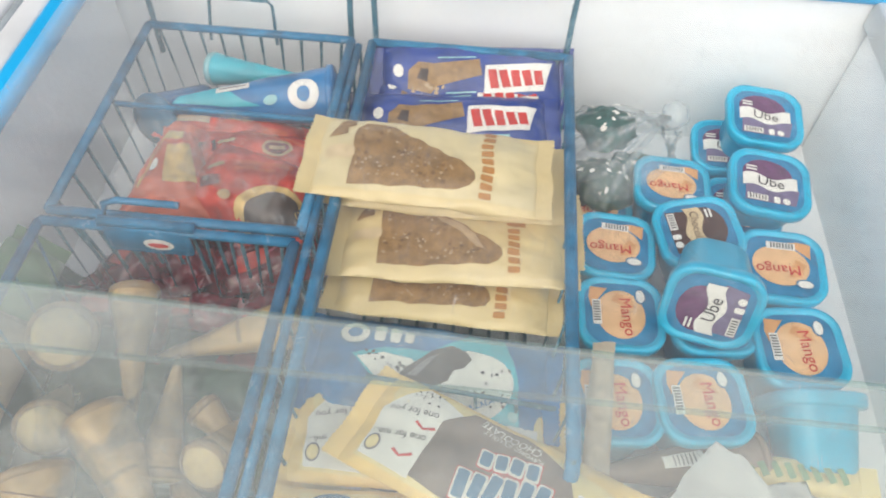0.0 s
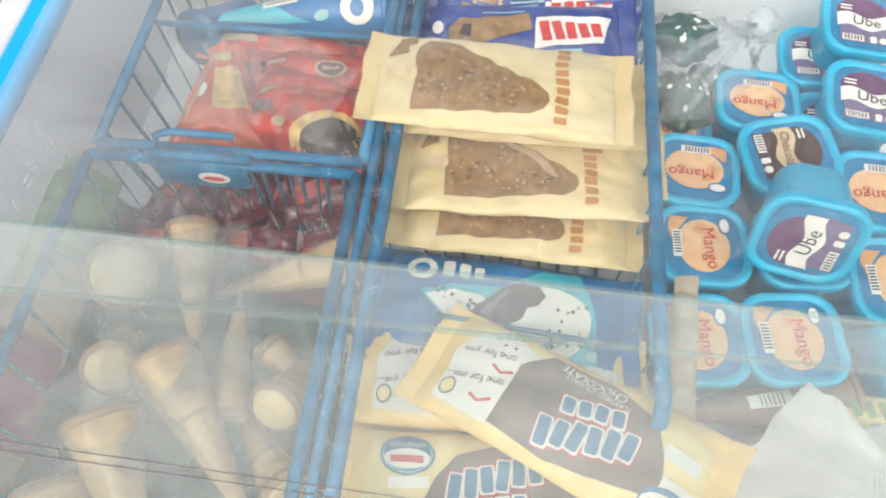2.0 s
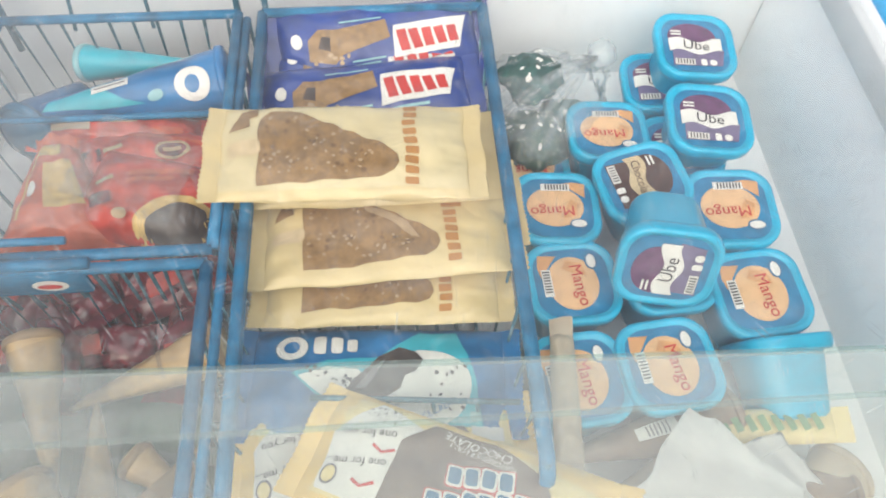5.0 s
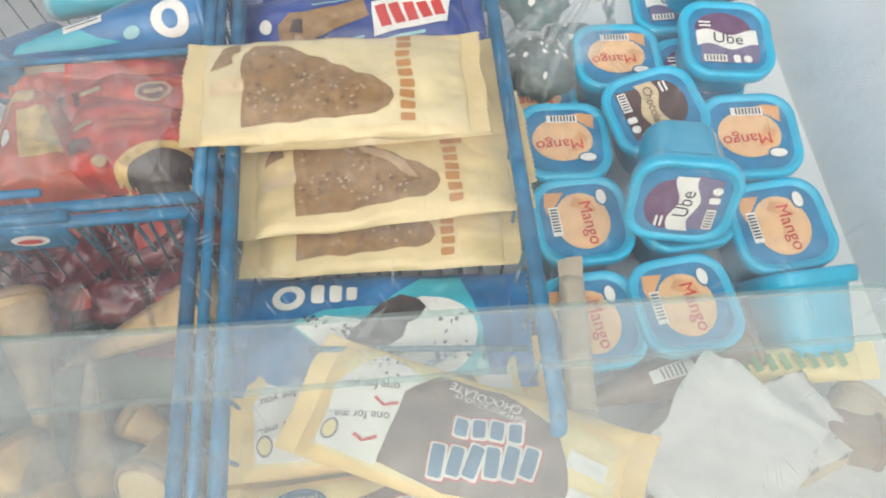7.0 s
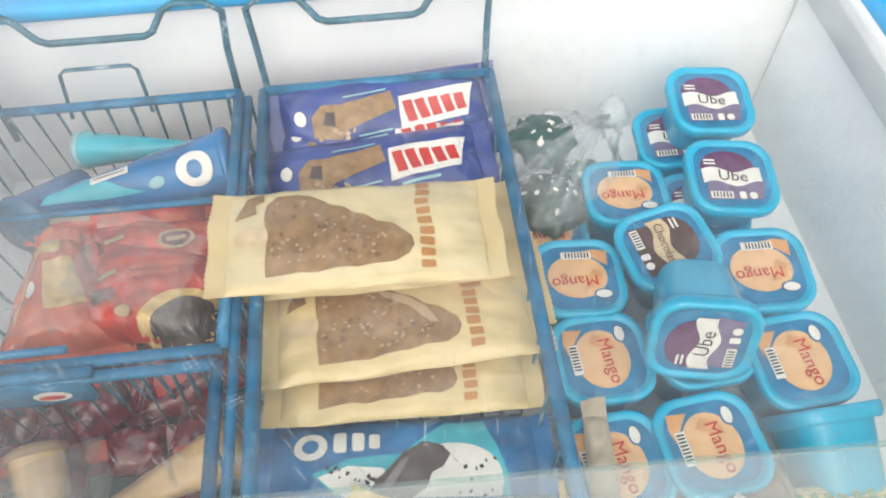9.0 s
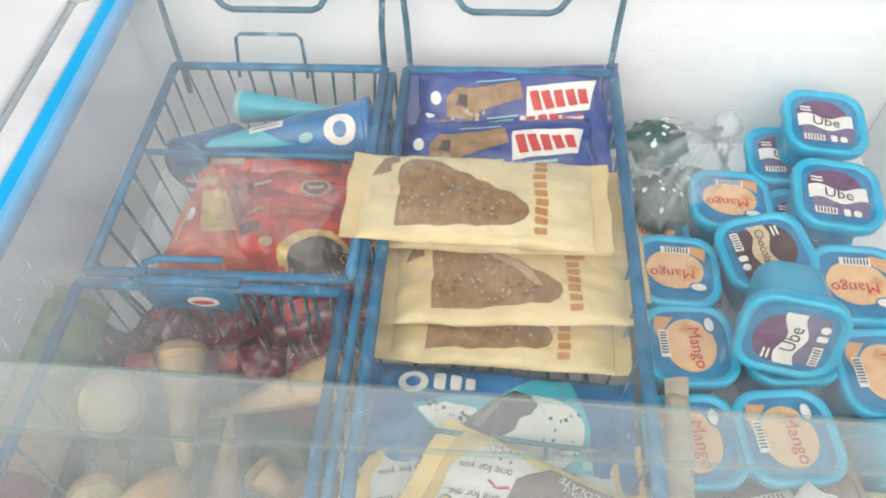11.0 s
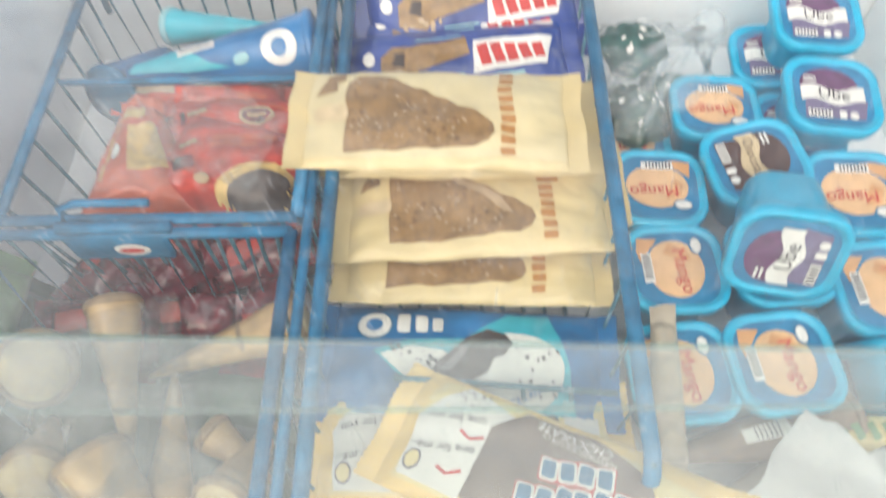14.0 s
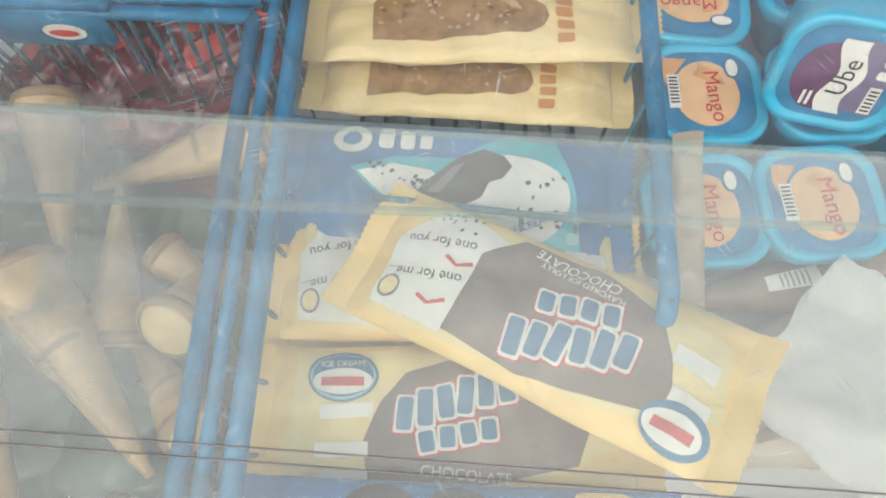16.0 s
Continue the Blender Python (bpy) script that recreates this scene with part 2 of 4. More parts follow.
def ellipse(cx, cy, rx, ry, n=28, turn=0.0):
    c, s = math.cos(radians(turn)), math.sin(radians(turn))
    return [(cx + c * rx * math.cos(a) - s * ry * math.sin(a), cy + s * rx * math.cos(a) + c * ry * math.sin(a)) for a in (k * math.tau / n for k in range(n))]


def rounded(w, h, r, n=6):
    """A rectangle with round corners, anticlockwise."""
    out = []
    for sx, sy, a0 in ((1, 1, 0), (-1, 1, 90), (-1, -1, 180), (1, -1, 270)):
        for k in range(n + 1):
            a = radians(a0 + 90 * k / n)
            out.append((sx * (w / 2 - r) + r * math.cos(a), sy * (h / 2 - r) + r * math.sin(a)))
    return out


def bar(cx, cy, w, h, turn=0.0):
    c, s = math.cos(radians(turn)), math.sin(radians(turn))
    return [(cx + c * x - s * y, cy + s * x + c * y) for x, y in ((-w / 2, -h / 2), (w / 2, -h / 2), (w / 2, h / 2), (-w / 2, h / 2))]


def flat_mesh(polys, onto, lift, fine=0.006):
    """Polygons of a print, cut small and laid onto a surface given by onto(u, v)."""
    bm = bmesh.new()
    for poly in polys:
        bm.faces.new([bm.verts.new((x, y, 0)) for x, y in poly])
    bmesh.ops.triangulate(bm, faces=bm.faces[:])
    for _ in range(5):
        long = [e for e in bm.edges if e.calc_length() > fine]
        if not long:
            break
        bmesh.ops.subdivide_edges(bm, edges=long, cuts=1)
        bmesh.ops.triangulate(bm, faces=[f for f in bm.faces if len(f.verts) > 3])
    for v in bm.verts:
        x, y, z = onto(v.co.x, v.co.y)
        v.co = (x, y, z + lift)
    return bm


def printed(name, polys, mat, parent, onto, lift=0.0007, label="", fine=0.006):
    if 1 < len(polys) <= 12:
        for p in polys:
            last = part(name, flat_mesh([p], onto, lift, fine), mat, parent, label)
        return last
    ob = part(name, flat_mesh(polys, onto, lift, fine), mat, parent, label)
    return tagged(ob, kind="stuff" if len(polys) > 12 else "")


LETTERS = {}


def lettering(text, size, cx, cy, turn, mat, parent, onto, lift=0.0011, stretch=1.0):
    """Words in the built-in font, laid onto a surface."""
    if text not in LETTERS:
        curve = bpy.data.curves.new("words", "FONT")
        curve.body, curve.align_x, curve.align_y, curve.resolution_u = text, "CENTER", "CENTER", 3
        tmp = bpy.data.objects.new("words", curve)
        LETTERS[text] = bpy.data.meshes.new_from_object(tmp)
        bpy.data.objects.remove(tmp)
    bm = bmesh.new()
    bm.from_mesh(LETTERS[text])
    c, s = math.cos(radians(turn)), math.sin(radians(turn))
    for v in bm.verts:
        x, y = v.co.x * size * stretch, v.co.y * size
        px, py, pz = onto(cx + c * x - s * y, cy + s * x + c * y)
        v.co = (px, py, pz + lift)
    return part("lettering", bm, mat, parent)


# ---- the shop round the freezer ----
def plane_slab(name, dims, mat, label):
    return tagged(boxed(name, dims, mat), label, name.split("_")[0], kind="structure")


plane_slab("floor", (-6, 6, -6, 6, -0.1, 0.0), "tile", "grey tiled shop floor under the freezer")

# ---- the freezer ----
FLOOR, RAIL, RIM = 0.758, 0.864, 0.920
XL, XR, YF, YB = -0.199, 0.412, -0.02, 0.662
freezer = thing("chest_freezer", "white chest freezer with a cyan plastic rim and frosted liner", "freezer")


def liner_wall(name, dims, bevel=0.004):
    boxed(name, dims, "liner", freezer, "", bevel, True)


liner_wall("liner_back", (XL - 0.02, XR + 0.02, YB, YB + 0.02, FLOOR - 0.02, RIM - 0.003))
liner_wall("liner_front", (XL - 0.02, XR + 0.02, YF - 0.02, YF, FLOOR - 0.02, RIM - 0.003))
liner_wall("liner_side", (XL - 0.02, XL, YF, YB, FLOOR - 0.02, RIM - 0.003))
liner_wall("liner_side", (XR, XR + 0.02, YF, YB, FLOOR - 0.02, RIM - 0.003))
liner_wall("liner_floor", (XL - 0.02, XR + 0.02, YF - 0.02, YB + 0.02, FLOOR - 0.04, FLOOR))
OX0, OX1, OY0, OY1 = -0.342, 0.576, -0.168, 0.816
for dims in ((OX0, OX1, OY1 - 0.03, OY1, 0.06, 0.905), (OX0, OX1, OY0, OY0 + 0.03, 0.06, 0.905), (OX0, OX0 + 0.03, OY0 + 0.03, OY1 - 0.03, 0.06, 0.905), (OX1 - 0.03, OX1, OY0 + 0.03, OY1 - 0.03, 0.06, 0.905)):
    boxed("outer_panel", dims, "shell", freezer, "", 0.004)
boxed("base", (OX0 + 0.02, OX1 - 0.02, OY0 + 0.02, OY1 - 0.02, 0.0, 0.06), "rubber", freezer, "", 0.004)


def ring_strip(name, inset, width, z0, z1, mat, bevel=0.003, label=""):
    """Four strips round the mouth, butted end to end; inset is measured outwards from the mouth's edge."""
    x0, x1, y0, y1 = -0.177 - inset, 0.418 + inset, YF + 0.01 - inset, YB - 0.004 + inset
    for d in ((x0 - width, x0, y0 - width, y1 + width), (x1, x1 + width, y0 - width, y1 + width), (x0, x1, y1, y1 + width), (x0, x1, y0 - width, y0)):
        boxed(name, (*d, z0, z1), mat, freezer, label, bevel, True)


ring_strip("rim_strip", -0.001, 0.0195, RIM - 0.010, RIM + 0.0015, "rim", 0.004, "glossy cyan plastic strip")
ring_strip("white_track", 0.019, 0.0185, RIM - 0.014, RIM - 0.001, "trim", 0.003)
ring_strip("gasket", 0.038, 0.006, RIM - 0.014, RIM - 0.002, "rubber", 0.002)
ring_strip("lid_frame", 0.0445, 0.12, RIM - 0.016, RIM + 0.001, "shell", 0.004)
# inner ledge below the rim on the far sides
boxed("ledge", (XR - 0.006, XR + 0.006, YF, YB, RIM - 0.03, RIM - 0.006), "trim", freezer, "", 0.002, True)
knob = bmesh.new()
tube(knob, [(-0.214, 0.640, RIM - 0.001), (-0.214, 0.640, RIM + 0.009), (-0.214, 0.640, RIM + 0.012)], 0.012, 20)
part("corner_knob", knob, "trim", freezer, "round grey plastic knob")
boxed("knob_slot", (-0.220, -0.208, 0.637, 0.642, RIM + 0.0122, RIM + 0.0135), "dark_print", freezer)


def lid(name, y0, y1, z, mat, label):
    ob = thing(name, label, "glass lid")
    boxed("pane", (-0.1795, 0.4205, y0, y1, z, z + 0.004), mat, ob)
    return ob


near_lid = lid("glass_lid", YF - 0.005, 0.3165, 0.9295, "glass_near", "misted greenish sliding glass lid over half the freezer")
far_lid = lid("glass_lid", 0.3015, YB + 0.008, 0.9225, "glass_far", "misted clear sliding glass lid over the far half")
boxed("polished_edge", (-0.1785, 0.4185, 0.3167, 0.3182, 0.9295, 0.9335), "edge", near_lid)
boxed("polished_edge", (-0.1785, 0.4185, 0.2998, 0.3013, 0.9225, 0.9265), "edge", far_lid)
for y in (0.2155, 0.2190):
    rod("seam", [(-0.1785, y, 0.9338), (0.4185, y - 0.001, 0.9338)], 0.00025, "grey_print", near_lid, n=6)
for x0, x1 in ((-0.1830, -0.1797), (0.4207, 0.4240)):
    boxed("runner", (x0, x1, YF - 0.004, 0.315, RIM + 0.0016, 0.9293), "trim", near_lid)

# the near lid sits a little askew in its track
near_lid.matrix_world = pose(0.05, 0.3, 0, 0, 0, -1.6) @ pose(-0.05, -0.2915, 0)


# ---- wire baskets ----
def basket(x0, x1, y0, y1, label, hanger=True, nx=9, ny=9, drop=None):
    ob = thing("wire_basket", label, "basket", "baskets in the freezer")
    zb, z = FLOOR + 0.004, RAIL
    i = 0.006
    for name, a, b in (("rail", (x0, y0), (x0, y1)), ("rail", (x1, y0), (x1, y1)), ("rail", (x0, y1), (x1, y1)), ("rail", (x0, y0), (x1, y0))):
        if drop and a[1] == y0 and (b[1] == y0 or a[0] == x1):
            if a[0] == x1:
                rod(name, [(x1 - 0.004, y0, z - 0.07), (x1 - 0.004, drop - 0.03, z - 0.07), (x1, drop, z - 0.006), (x1, drop + 0.008, z), (*b, z)], 0.0042, "wire", ob, n=10, flat=0.7)
            else:
                rod(name, [(x0, y0, z - 0.07), (x1 - 0.004, y0, z - 0.07)], 0.0042, "wire", ob, n=10, flat=0.7)
            continue
        rod(name, [(*a, z), (*b, z)], 0.0037, "wire", ob, n=10, flat=0.8)
        if not (a[0] == b[0] and ((x1 < 0.02 and a[0] == x1) or (x0 > 0.02 and a[0] == x0))):
            continue
        ax, ay = a[0] + (i * 0.1 if a[0] == x0 else -i * 0.1), a[1] + (0.002 if a[1] == y0 else -0.002)
        bx, by = b[0] + (i * 0.1 if b[0] == x0 else -i * 0.1), b[1] + (0.002 if b[1] == y0 else -0.002)
        rod("lower_rail", [(ax, ay, z - 0.009), (bx, by, z - 0.009)], 0.0020, "wire", ob)
    for k in range(nx):
        x = x0 + 0.008 + (x1 - x0 - 0.016) * k / (nx - 1)
        xm = (x - (x0 + x1) / 2) * 0.86 + (x0 + x1) / 2
        rod("wire", [(x, y0, z - (0.07 if drop else 0)), (xm, y0 + i, zb), (xm, y1 - i, zb), (x, y1, z)], 0.0014, "wire_rime", ob, n=6)
    for k in range(ny):
        y = y0 + 0.01 + (y1 - y0 - 0.02) * k / (ny - 1)
        ym = (y - (y0 + y1) / 2) * 0.88 + (y0 + y1) / 2
        xl = x0 - 0.0085 if x0 > 0.02 else x0
        rod("wire", [(xl, y, z), (xl + i, ym, zb), (x1 - i, ym, zb), (x1, y, z - (0.07 if drop and y < drop else 0))], 0.0014, "wire_rime", ob, n=6)
    if hanger:
        w = x1 - x0
        a, b = x0 + 0.28 * w, x0 + 0.72 * w
        pts = [(x0 + 0.002, y1 + 0.004, z - 0.03), (x0 + 0.001, y1 + 0.010, z + 0.03), (x0 - 0.001, y1 + 0.017, z + 0.055), (x0 + 0.01, y1 + 0.019, z + 0.062), (a - 0.018, y1 + 0.019, z + 0.062), (a - 0.010, y1 + 0.018, z + 0.058),
               (a, y1 + 0.016, z + 0.044), (a + 0.006, y1 + 0.016, z + 0.041), (b - 0.006, y1 + 0.016, z + 0.041), (b, y1 + 0.016, z + 0.044), (b + 0.010, y1 + 0.018, z + 0.058), (b + 0.018, y1 + 0.019, z + 0.062), (x1 - 0.01, y1 + 0.019, z + 0.062),
               (x1 + 0.001, y1 + 0.017, z + 0.055), (x1 - 0.001, y1 + 0.010, z + 0.03), (x1 - 0.002, y1 + 0.004, z - 0.03)]
        rod("hanger", pts, 0.0024, "wire_rime", ob, "tall bent hanger of frosted wire")
    return ob


far_left = basket(-0.158, 0.0075, 0.430, 0.627, "blue wire basket with a hanger, holding red and blue cones", nx=10, ny=8)
rod("divider", [(-0.154, 0.537, RAIL - 0.004), (-0.001, 0.537, RAIL - 0.004)], 0.0022, "wire", far_left)
rod("inner_loop", [(-0.110, 0.629, RAIL - 0.012), (-0.108, 0.639, RAIL + 0.018), (-0.104, 0.640, RAIL + 0.021), (-0.061, 0.640, RAIL + 0.021), (-0.057, 0.639, RAIL + 0.018), (-0.055, 0.629, RAIL - 0.012)], 0.0014, "wire_rime", far_left)
near_left = basket(-0.160, 0.0055, 0.060, 0.421, "blue wire basket holding wrapped wafer cones", hanger=False, nx=10, ny=12)
centre = basket(0.0245, 0.181, 0.060, 0.627, "blue wire basket full of wrapped ice cream bars and lollies", nx=10, ny=18, drop=0.292)
rod("outer_rail", [(0.0140, 0.064, RAIL - 0.001), (0.0140, 0.622, RAIL - 0.001)], 0.0030, "wire", centre, n=10)
rod("divider", [(0.060, 0.3515, RAIL - 0.036), (0.177, 0.342, RAIL - 0.037)], 0.0018, "wire_rime", centre, n=6)
for x in (0.103, 0.128, 0.153):
    rod("divider_wire", [(x, 0.350 - 0.08 * (x - 0.078), RAIL - 0.037), (x + 0.002, 0.338, RAIL - 0.058)], 0.0011, "wire_rime", centre, n=6)
clip = bmesh.new()
box(clip, -0.118, -0.062, 0.417, 0.4205, RAIL - 0.020, RAIL + 0.002, 0.003)
plate = part("handle_plate", clip, "wire", far_left, "blue plastic handle plate with an oval badge")
rod("handle_loop", [(-0.118, 0.424, RAIL), (-0.116, 0.428, RAIL + 0.014), (-0.108, 0.430, RAIL + 0.016), (-0.068, 0.430, RAIL + 0.016)], 0.0024, "wire", far_left)
rod("handle_grip", [(-0.120, 0.4215, RAIL + 0.005), (-0.058, 0.4215, RAIL + 0.005)], 0.0036, "wire", far_left)
badge = lambda u, v: (u, 0.4165, v)
for name, poly, m, d in (("badge", ellipse(-0.083, RAIL - 0.009, 0.010, 0.0055), "white_print", 0.0), ("badge_print", ellipse(-0.083, RAIL - 0.009, 0.007, 0.0024), "red_print", -0.0008)):
    printed(name, [poly], m, plate, lambda u, v, d=d: (u, 0.4163 + d, v), 0.0)


# ---- wrapped bars ----
def film_pack(name, label, length, width, thick, m, film="cream", ends=None, seed=1, category="ice cream", group="wrapped ice cream bars", wave=1.4, crumple=1.5, taper=1.0):
    """A pillow pack of crimped film. Returns the thing and the surface that prints are laid on."""
    ob = thing(name, label, category, group, m=m)

    def surface(u, v, side=1):
        a, b = min(1, abs(2 * u / length)), min(1, abs(2 * v / width))
        body = thick * 0.5 * (1 - a ** 5) ** 0.6 * (1 - b ** 3) ** 0.6
        p = Vector((u * 34 + seed * 7.3, v * 34, side * 2.0 + seed))
        crease = crumple * noise.noise(p) * 0.0016 + crumple * noise.noise(p * 2.6) * 0.0008 + (abs(noise.noise(Vector((v * 130, u * 10, seed)))) - 0.3) * 0.0012 * crumple * a ** 3
        crease -= 0.0011 * crumple * abs(noise.noise(p * 1.7 + Vector((9, 3, 1)))) + 0.0003 * crumple * abs(noise.noise(p * 3.6))
        edge = 1 + 0.035 * wave * noise.noise(Vector((u * 26, seed * 3.1, side * 0.0)))
        sag = 0.002 * wave * noise.noise(Vector((u * 14 + seed, v * 10, 5)))
        narrow = taper + (1 - taper) * (0.5 - u / length)
        return (u + 0.0015 * wave * noise.noise(Vector((v * 40, seed, 1))), v * edge * narrow, side * (body + crease * min(1, body * 400)) + sag)

    bm = bmesh.new()
    nu, nv = 84, 34
    rows = {}
    for side in (1, -1):
        for i in range(nu + 1):
            for j in range(nv + 1):
                edge_vert = j in (0, nv) or i in (0, nu)
                if edge_vert and side < 0:
                    rows[side, i, j] = rows[1, i, j]
                    continue
                # closer rows towards the sides, where the film curls over
                u = length / 2 * math.sin(math.pi / 2 * (2 * i / nu - 1))
                v = width / 2 * math.sin(math.pi / 2 * (2 * j / nv - 1))
                rows[side, i, j] = bm.verts.new(surface(u, v, 1 if edge_vert else side))
    for side in (1, -1):
        for i in range(nu):
            for j in range(nv):
                q = [rows[side, i, j], rows[side, i + 1, j], rows[side, i + 1, j + 1], rows[side, i, j + 1]]
                bm.faces.new(q if side > 0 else q[::-1])
    part("film", bm, film, ob)
    for end in (-1, 1):
        bm = bmesh.new()
        n, deep = 40, 0.011
        ring = []
        for j in range(n + 1):
            v = width * (j / n - 0.5)
            x, y, z = surface(end * length / 2, v)
            tooth = 0.0011 * (j % 2)
            row = []
            for k in range(6):
                f = k / 5
                rib = 0.00012 * (k % 2)
                row.append(bm.verts.new((x + end * (f * deep + (tooth if k == 5 else 0) - 0.001), y * (1 + 0.02 * f), z + rib + 0.0015 * f + 0.0014 * wave * f * noise.noise(Vector((v * 50, seed, end))))))
            ring.append(row)
        for j in range(n):
            for k in range(5):
                bm.faces.new((ring[j][k], ring[j][k + 1], ring[j + 1][k + 1], ring[j + 1][k]))
        part("crimped_end", bm, ends or film, ob)
    return ob, surface


def spots(rng, inside, count, r0, r1):
    out = []
    while len(out) < count:
        p = inside(rng)
        out.append(ellipse(p[0], p[1], rng.uniform(r0, r1), rng.uniform(r0, r1), 7, rng.uniform(0, 90)))
    return out


def nougat_bar(m, seed, label, size=1.0):
    ob, s = film_pack("ice_cream_bar", label, 0.150, 0.072, 0.020, m @ Matrix.Scale(size, 4), "cream", None, seed)
    rng = random.Random(seed)
    printed("pale_panel", [[(-0.0735, -0.031), (0.0735, -0.031), (0.0735, 0.031), (-0.0735, 0.031)]], "cream_pale" if seed % 2 else "cream", ob, s, 0.0005)
    outline = [(-0.038, -0.027), (-0.038, 0.020), (-0.033, 0.0265), (-0.022, 0.0275), (-0.012, 0.023), (-0.006, 0.0205), (0.0, 0.0165), (0.007, 0.014), (0.012, 0.010), (0.018, 0.008), (0.024, 0.003), (0.032, 0.0), (0.036, -0.004), (0.0415, -0.009), (0.043, -0.015), (0.040, -0.020), (0.033, -0.0235), (0.022, -0.0235), (0.012, -0.0252), (0.0, -0.0248), (-0.010, -0.0268), (-0.02, -0.0258)]
    peak = [(x * 1.04 - 0.0115, y * 1.06) for x, y in outline]
    printed("chocolate_print", [peak], "choc", ob, s, 0.0009, "milk chocolate bar picture with nut pieces", 0.005)
    printed("nut_print", spots(rng, lambda r: (lambda u: (u - 0.0115, r.uniform(-0.022, 0.022 - max(0, u + 0.02) * 0.58)))(r.uniform(-0.036, 0.03)), 40, 0.0006, 0.0015), "choc_light", ob, s, 0.0014)
    printed("nut_hollow", spots(rng, lambda r: (lambda u: (u - 0.0115, r.uniform(-0.022, 0.022 - max(0, u + 0.02) * 0.58)))(r.uniform(-0.036, 0.03)), 24, 0.0006, 0.0018), "choc_shade", ob, s, 0.0013)
    # gloss of the film on this one pack, painted over the picture
    if seed == 12:
        printed("painted_highlight", [[(-0.014, 0.017), (0.0, 0.010), (0.014, 0.001), (0.021, -0.012), (0.016, -0.010), (0.004, 0.001), (-0.010, 0.010)]], "choc_light", ob, s, 0.0016)
    printed("summit_print", [[(-0.069, 0.012), (-0.064, 0.028), (-0.054, 0.032), (-0.053, 0.024), (-0.058, 0.022), (-0.056, 0.015)]], "choc", ob, s, 0.0012)
    printed("stick_print", [rounded_at(-0.060, -0.002, 0.020, 0.011)], "stick", ob, s, 0.0012)
    widths = (0.0055, 0.0052, 0.0044, 0.0048, 0.0050, 0.0052, 0.0056, 0.0050, 0.0046)
    printed("logo_blocks", [rounded_at(0.0405 + 0.0004 * (k % 2), 0.0285 - 0.0070 * k, 0.0082, w, 0.0012) for k, w in enumerate(widths)], "brown_print", ob, s, 0.0012)
    return ob


def rounded_at(cx, cy, w, h, r=None):
    return [(cx + x, cy + y) for x, y in rounded(w, h, r or min(w, h) * 0.3)]


def biscuit_bar(m):
    ob, s = film_pack("ice_cream_bar", "blue and turquoise ice cream bar pack with a biscuit bar picture", 0.150, 0.070, 0.022, m, "blue_film", None, 21)
    rng = random.Random(5)
    printed("swirl_print", [[(-0.050, 0.002), (-0.03, -0.014), (-0.004, -0.022), (0.04, -0.029), (0.060, -0.029), (0.058, -0.004), (0.052, 0.016), (0.046, 0.030), (0.024, 0.030), (0.0, 0.012), (-0.03, 0.010)]], "teal", ob, s, 0.0006)
    printed("milk_print", [ellipse(0.029, -0.006, 0.026, 0.023, 32)], "white_print", ob, s, 0.0010)
    printed("milk_print", [[(-0.046, 0.0), (-0.03, 0.006), (-0.012, 0.004), (0.004, -0.008), (0.0, -0.018), (-0.012, -0.019), (-0.03, -0.012)]], "white_print", ob, s, 0.0009)
    printed("crumb_print", spots(rng, lambda r: (r.uniform(0.030, 0.051), r.uniform(-0.02, 0.010)), 16, 0.0006, 0.0014) + spots(rng, lambda r: (lambda u: (u, r.uniform(-0.002, 0.004) - (u + 0.03) * 0.35))(r.uniform(-0.042, -0.008)), 26, 0.0005, 0.0014), "dark_print", ob, s, 0.0014)
    printed("bar_print", [[(-0.019, -0.022), (-0.020, -0.012), (-0.012, -0.001), (0.0, 0.012), (0.012, 0.018), (0.022, 0.015), (0.030, 0.006), (0.028, -0.004), (0.018, -0.014), (0.004, -0.022), (-0.010, -0.025)]], "choc_dark", ob, s, 0.0016, "dark chocolate coated bar picture")
    printed("bite_print", [[(0.026, 0.010), (0.031, 0.004), (0.027, -0.006), (0.017, -0.015), (0.008, -0.019), (0.006, -0.013), (0.014, -0.008), (0.016, 0.0), (0.022, 0.003)]], "white_print", ob, s, 0.0020)
    printed("shine_print", [[(-0.012, -0.008), (-0.002, 0.006), (0.004, 0.010), (0.0, 0.002), (-0.006, -0.008)]], "grey_print", ob, s, 0.0020)
    printed("logo_outline", [ellipse(-0.0510, 0.0180, 0.0105, 0.0092, 28)], "lolly_blue", ob, s, 0.0009)
    printed("logo_ring", [ellipse(-0.0510, 0.0180, 0.0095, 0.0082, 28)], "white_print", ob, s, 0.0013)
    printed("logo_hole", [ellipse(-0.0510, 0.0180, 0.0048, 0.0042, 20)], "blue_film", ob, s, 0.0017)
    printed("logo_blocks", [rounded_at(-0.0345, 0.0195, 0.0072, 0.0125), rounded_at(-0.0245, 0.0198, 0.0068, 0.0112), rounded_at(-0.0155, 0.0196, 0.0060, 0.0096)], "white_print", ob, s, 0.0013)
    lettering("ICE CREAM", 0.0048, 0.036, -0.0195, 24, "blue_film", ob, s, 0.0020)
    printed("stamp_print", [rounded_at(0.056, -0.024, 0.006, 0.005)], "pale_teal", ob, s, 0.0014)
    return ob


